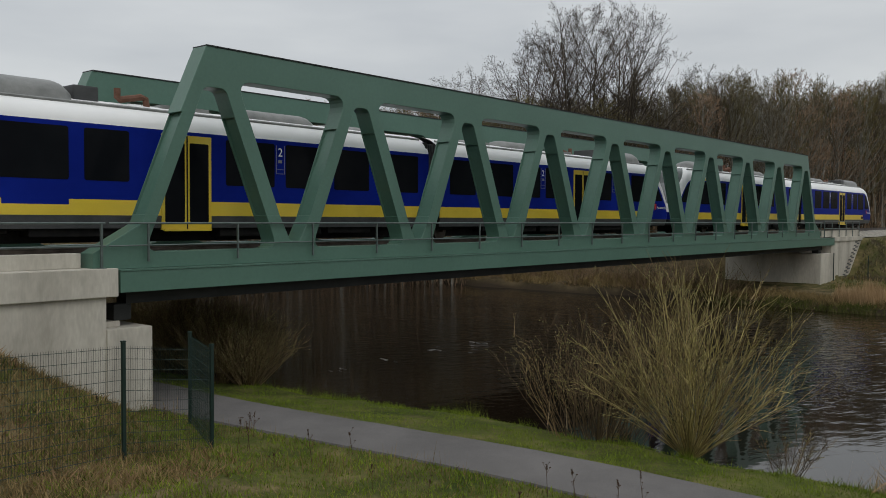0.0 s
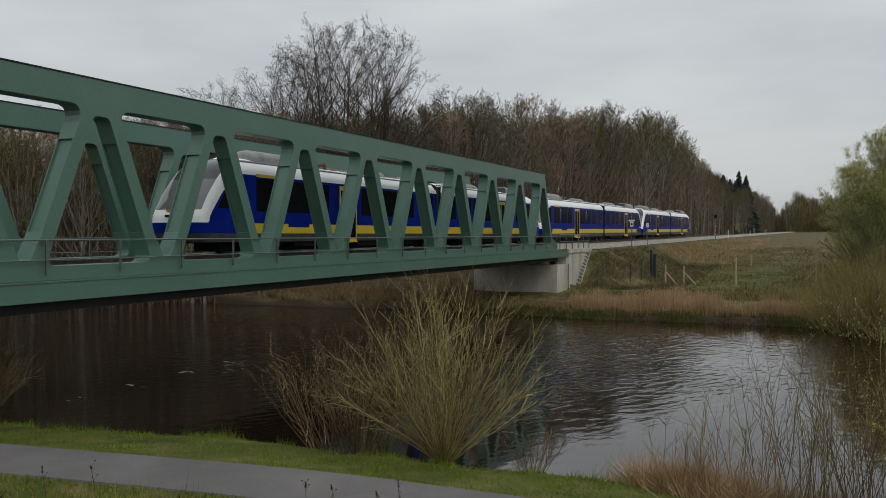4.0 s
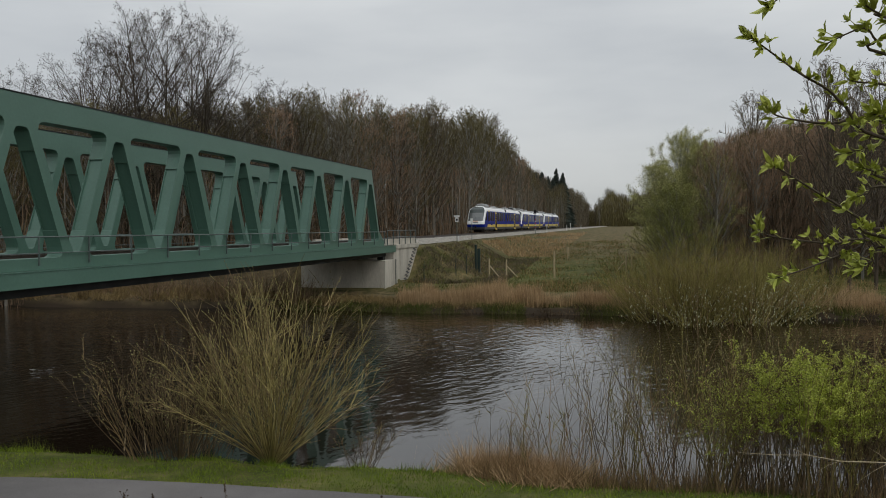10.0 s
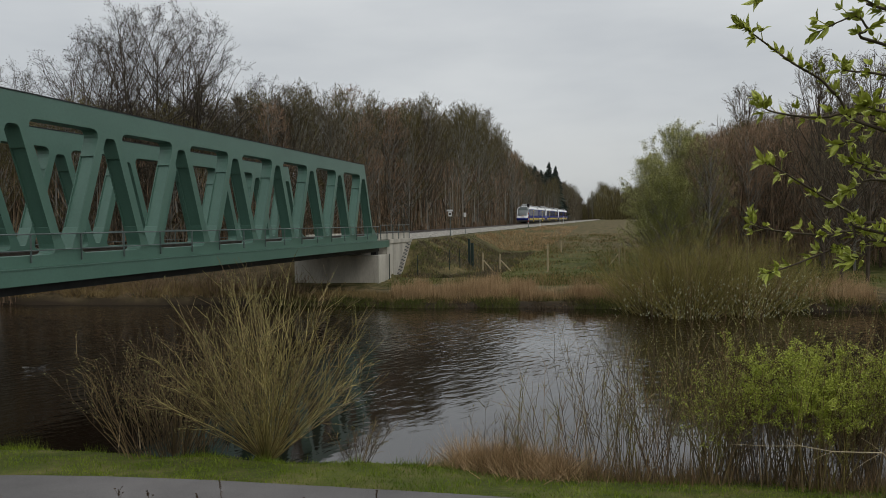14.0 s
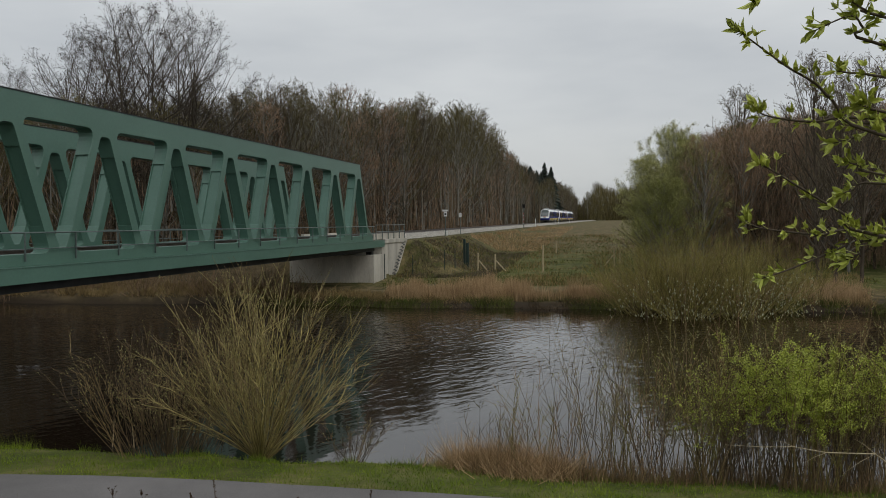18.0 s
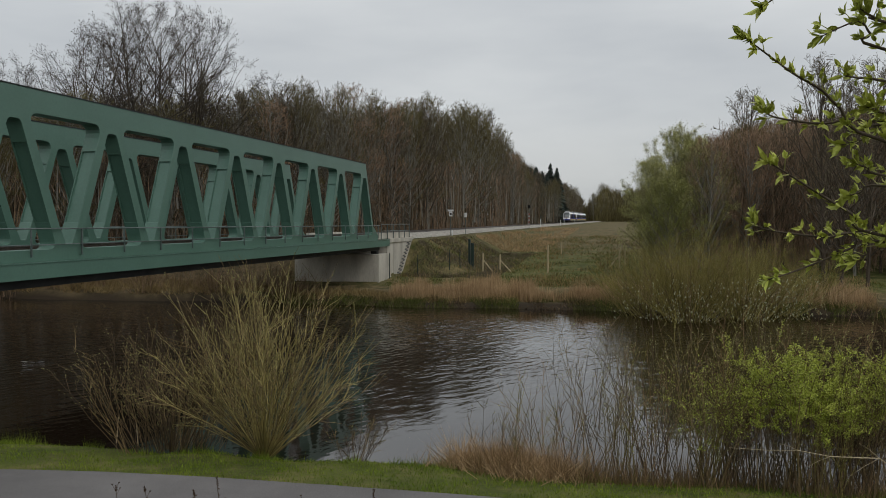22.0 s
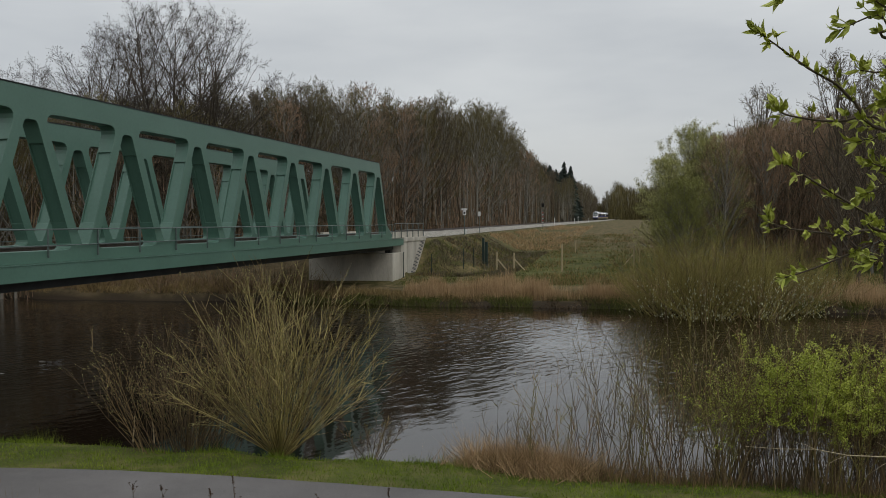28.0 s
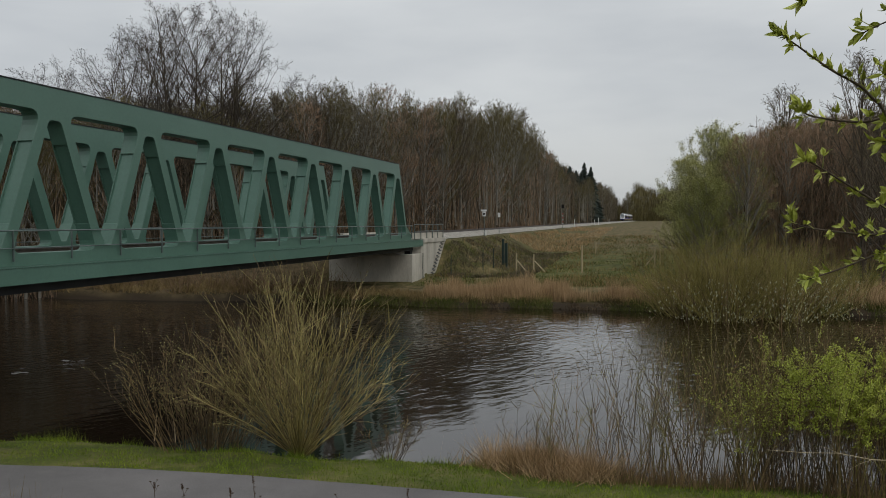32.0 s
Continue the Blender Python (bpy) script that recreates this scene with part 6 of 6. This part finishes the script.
lineside(88.7, 0.15, 3.05, "board")
lineside(98.5, 0.2, 2.75, "plate")
lineside(171.2, 0.2, 5.0, "signal")
lineside(196.5, 0.25, 1.9, "post")
lineside(258.0, 0.2, 1.7, "post")
lineside(273.0, 0.2, 2.4, "post")
lineside(330.0, 0.2, 1.8, "post")
lineside(90.5, 0.35, 0.55, "post")


# ---- the willow beside the camera ----
def near_branches():
    """A willow whose leafing branches reach in beside the camera. Branches by bearing, tilt and distance from the eye, tip first."""
    base = Vector((EYE.x + 3.6 * math.cos(radians(-38)), EYE.y + 3.6 * math.sin(radians(-38)), 0))
    base.z = ground_z(base.x, base.y)
    tree = thing("willow_tree", base.x, base.y, base.z, "young willow with leafing branches beside the camera", "tree")
    r = random.Random(88)
    trunk = [Vector((0, 0, -0.3)), Vector((0.03, 0.02, 0.8)), Vector((-0.02, 0.05, 1.7)), Vector((0.04, 0.0, 2.6)), Vector((0, 0.03, 3.4))]
    part("trunk", tube(bmesh.new(), trunk, [0.09, 0.075, 0.06, 0.045, 0.02], 10), M_BARK, tree, smooth=True)
    shapes = (
        ((-7.1, 11.8, 2.35), (-8.2, 10.9, 2.38), (-10.0, 9.4, 2.42), (-11.6, 8.3, 2.48), (-12.6, 7.2, 2.52), (-15.2, 5.0, 2.6)),
        ((-8.2, 7.1, 2.5), (-9.0, 6.6, 2.52), (-11.6, 6.1, 2.56), (-15.2, 6.0, 2.65)),
        ((-8.5, 3.8, 2.3), (-9.6, 3.1, 2.34), (-11.6, 1.7, 2.4), (-13.5, 0.4, 2.45), (-15.1, -0.8, 2.5)),
        ((-7.6, 0.3, 2.6), (-8.3, -0.4, 2.6), (-10.8, -0.8, 2.62), (-12.3, -0.9, 2.66), (-15.1, -0.8, 2.7)),
        ((-11.6, 11.2, 2.5), (-13.6, 11.9, 2.52), (-14.3, 11.1, 2.55), (-15.2, 10.1, 2.6)),
        ((-8.2, 13.5, 2.4), (-10.0, 14.3, 2.45), (-15.2, 14.7, 2.55)),
        ((-8.6, -3.4, 2.4), (-10.5, -2.7, 2.45), (-13.5, -1.3, 2.5), (-15.1, -0.3, 2.55)),
        ((-13.2, 3.6, 2.7), (-14.2, 3.2, 2.72), (-15.6, 2.6, 2.75)),
        ((-12.6, 4.6, 2.6), (-13.9, 4.9, 2.6), (-15.6, 5.6, 2.65)),
        ((-12.8, 8.9, 2.65), (-13.6, 8.7, 2.68), (-15.8, 8.2, 2.7)),
        ((-13.6, 12.9, 2.3), (-14.4, 12.3, 2.32), (-15.9, 11.6, 2.4)),
        ((-12.9, 1.6, 2.8), (-13.8, 1.9, 2.8), (-15.8, 2.2, 2.82)),
        ((-13.4, -2.4, 2.5), (-14.2, -2.0, 2.52), (-15.8, -1.2, 2.55)),
        ((-14.0, 6.8, 2.2), (-14.6, 6.6, 2.22), (-16.0, 6.1, 2.3)),
    )
    made = []
    for shape in shapes:
        pts = []
        for az, el, d in shape:
            a, e = radians(az), radians(el)
            pts.append(EYE + Vector((math.cos(a) * math.cos(e), math.sin(a) * math.cos(e), math.sin(e))) * d - base)
        joint = Vector((0, 0.02, min(3.2, max(0.5, pts[-1].z * 0.85))))
        pts = pts + [pts[-1].lerp(joint, 0.5) + Vector((0, 0, 0.04)), joint]
        pts = [p - joint for p in pts][::-1]
        # round the corners
        fine = []
        for i in range(len(pts) - 1):
            a, b = pts[max(0, i - 1)], pts[min(len(pts) - 1, i + 2)]
            for k in range(4):
                t = k / 4
                fine.append(0.5 * ((2 * pts[i]) + (pts[i + 1] - a) * t + (2 * a - 5 * pts[i] + 4 * pts[i + 1] - b) * t * t + (3 * pts[i] - a - 3 * pts[i + 1] + b) * t ** 3))
        fine.append(pts[-1])
        n = len(fine)
        wood = tube(bmesh.new(), fine, [0.0062 - 0.0047 * i / (n - 1) for i in range(n)], 6)
        branch = part("branch", wood, M_BARK, tree, smooth=True)
        branch.matrix_basis = Matrix.Translation(joint)
        # leaves: sprays along the outer part, most at the tip
        leaves, shoots = Twigs(), Twigs()
        total = sum((fine[i + 1] - fine[i]).length for i in range(n - 1))
        run = 0.0
        for i in range(n - 1):
            seg = fine[i + 1] - fine[i]
            run += seg.length
            if total - run > 1.0:
                continue
            for k in range(max(1, int(seg.length / 0.018))):
                p = fine[i] + seg * r.random()
                d = (aside(seg, radians(r.uniform(25, 60)), r) + Vector((0, 0, 0.35))).normalized()
                if r.random() < 0.6:
                    q = p + d * r.uniform(0.01, 0.035)
                    shoots.stem([p, q], 0.0016, 0.001, 4)
                else:
                    q = p
                for _ in range(r.randrange(4, 7)):
                    leaves.leaf(q, (aside(d, radians(r.uniform(10, 60)), r)) * r.uniform(0.014, 0.037), r.uniform(0.009, 0.016), r, 0.12, True)
        tip = fine[-1]
        d = (fine[-1] - fine[-3]).normalized()
        for _ in range(9):
            leaves.leaf(tip - d * r.uniform(0, 0.03), (aside(d, radians(r.uniform(8, 55)), r) + Vector((0, 0, 0.2))).normalized() * r.uniform(0.025, 0.055), r.uniform(0.012, 0.020), r, 0.12, True)
        tagged(leaves.object("foliage", M_LEAF_NEAR, branch), kind="stuff")
        if shoots.v:
            tagged(shoots.object("shoot_spray", M_LEAF_PALE, branch), kind="stuff")
        made.append((branch, joint))
    return made


BRANCHES = near_branches()


# ---- what moves ----
def motions():
    # the train: the place of its rear end along the line
    rows = [(0, -52.2), (0.5, -43.5), (1, -35.3), (1.5, -27.0), (2, -18.4), (5, 32.6), (6, 50.0), (13, 168.5), (16.6, 231.0), (20, 291.0), (25.4, 390.0), (32, 508.0)]
    for unit, offset in UNITS:
        keys = []
        for i in range(65):
            t = i * 0.5
            x = float(np.interp(t, [r[0] for r in rows], [r[1] for r in rows])) + offset
            pitch = math.degrees(math.atan((rail_z(x + 40) - rail_z(x + 4)) / 36))
            keys.append((t, pose(x, TRACK_Y, rail_z(x + 4) - 4 * math.tan(radians(pitch)), 0, -pitch, 0)))
        walk(unit, keys)
    # the near branches sway in the wind
    for k, (branch, joint) in enumerate(BRANCHES):
        keys = []
        for i in range(81):
            t = i * 0.4
            gust = 0.5 + 0.5 * math.sin(0.31 * t + 0.4 * k)
            up = 0.22 * math.sin(1.9 * t + 1.3 * k) + 0.16 * gust * math.sin(3.1 * t + 2.1 * k)
            side = 0.14 * math.sin(1.5 * t + 0.7 * k) + 0.10 * gust * math.sin(2.6 * t + k)
            keys.append((t, pose(joint.x, joint.y, joint.z, up, up * 0.5, side)))
        walk(branch, keys)


motions()
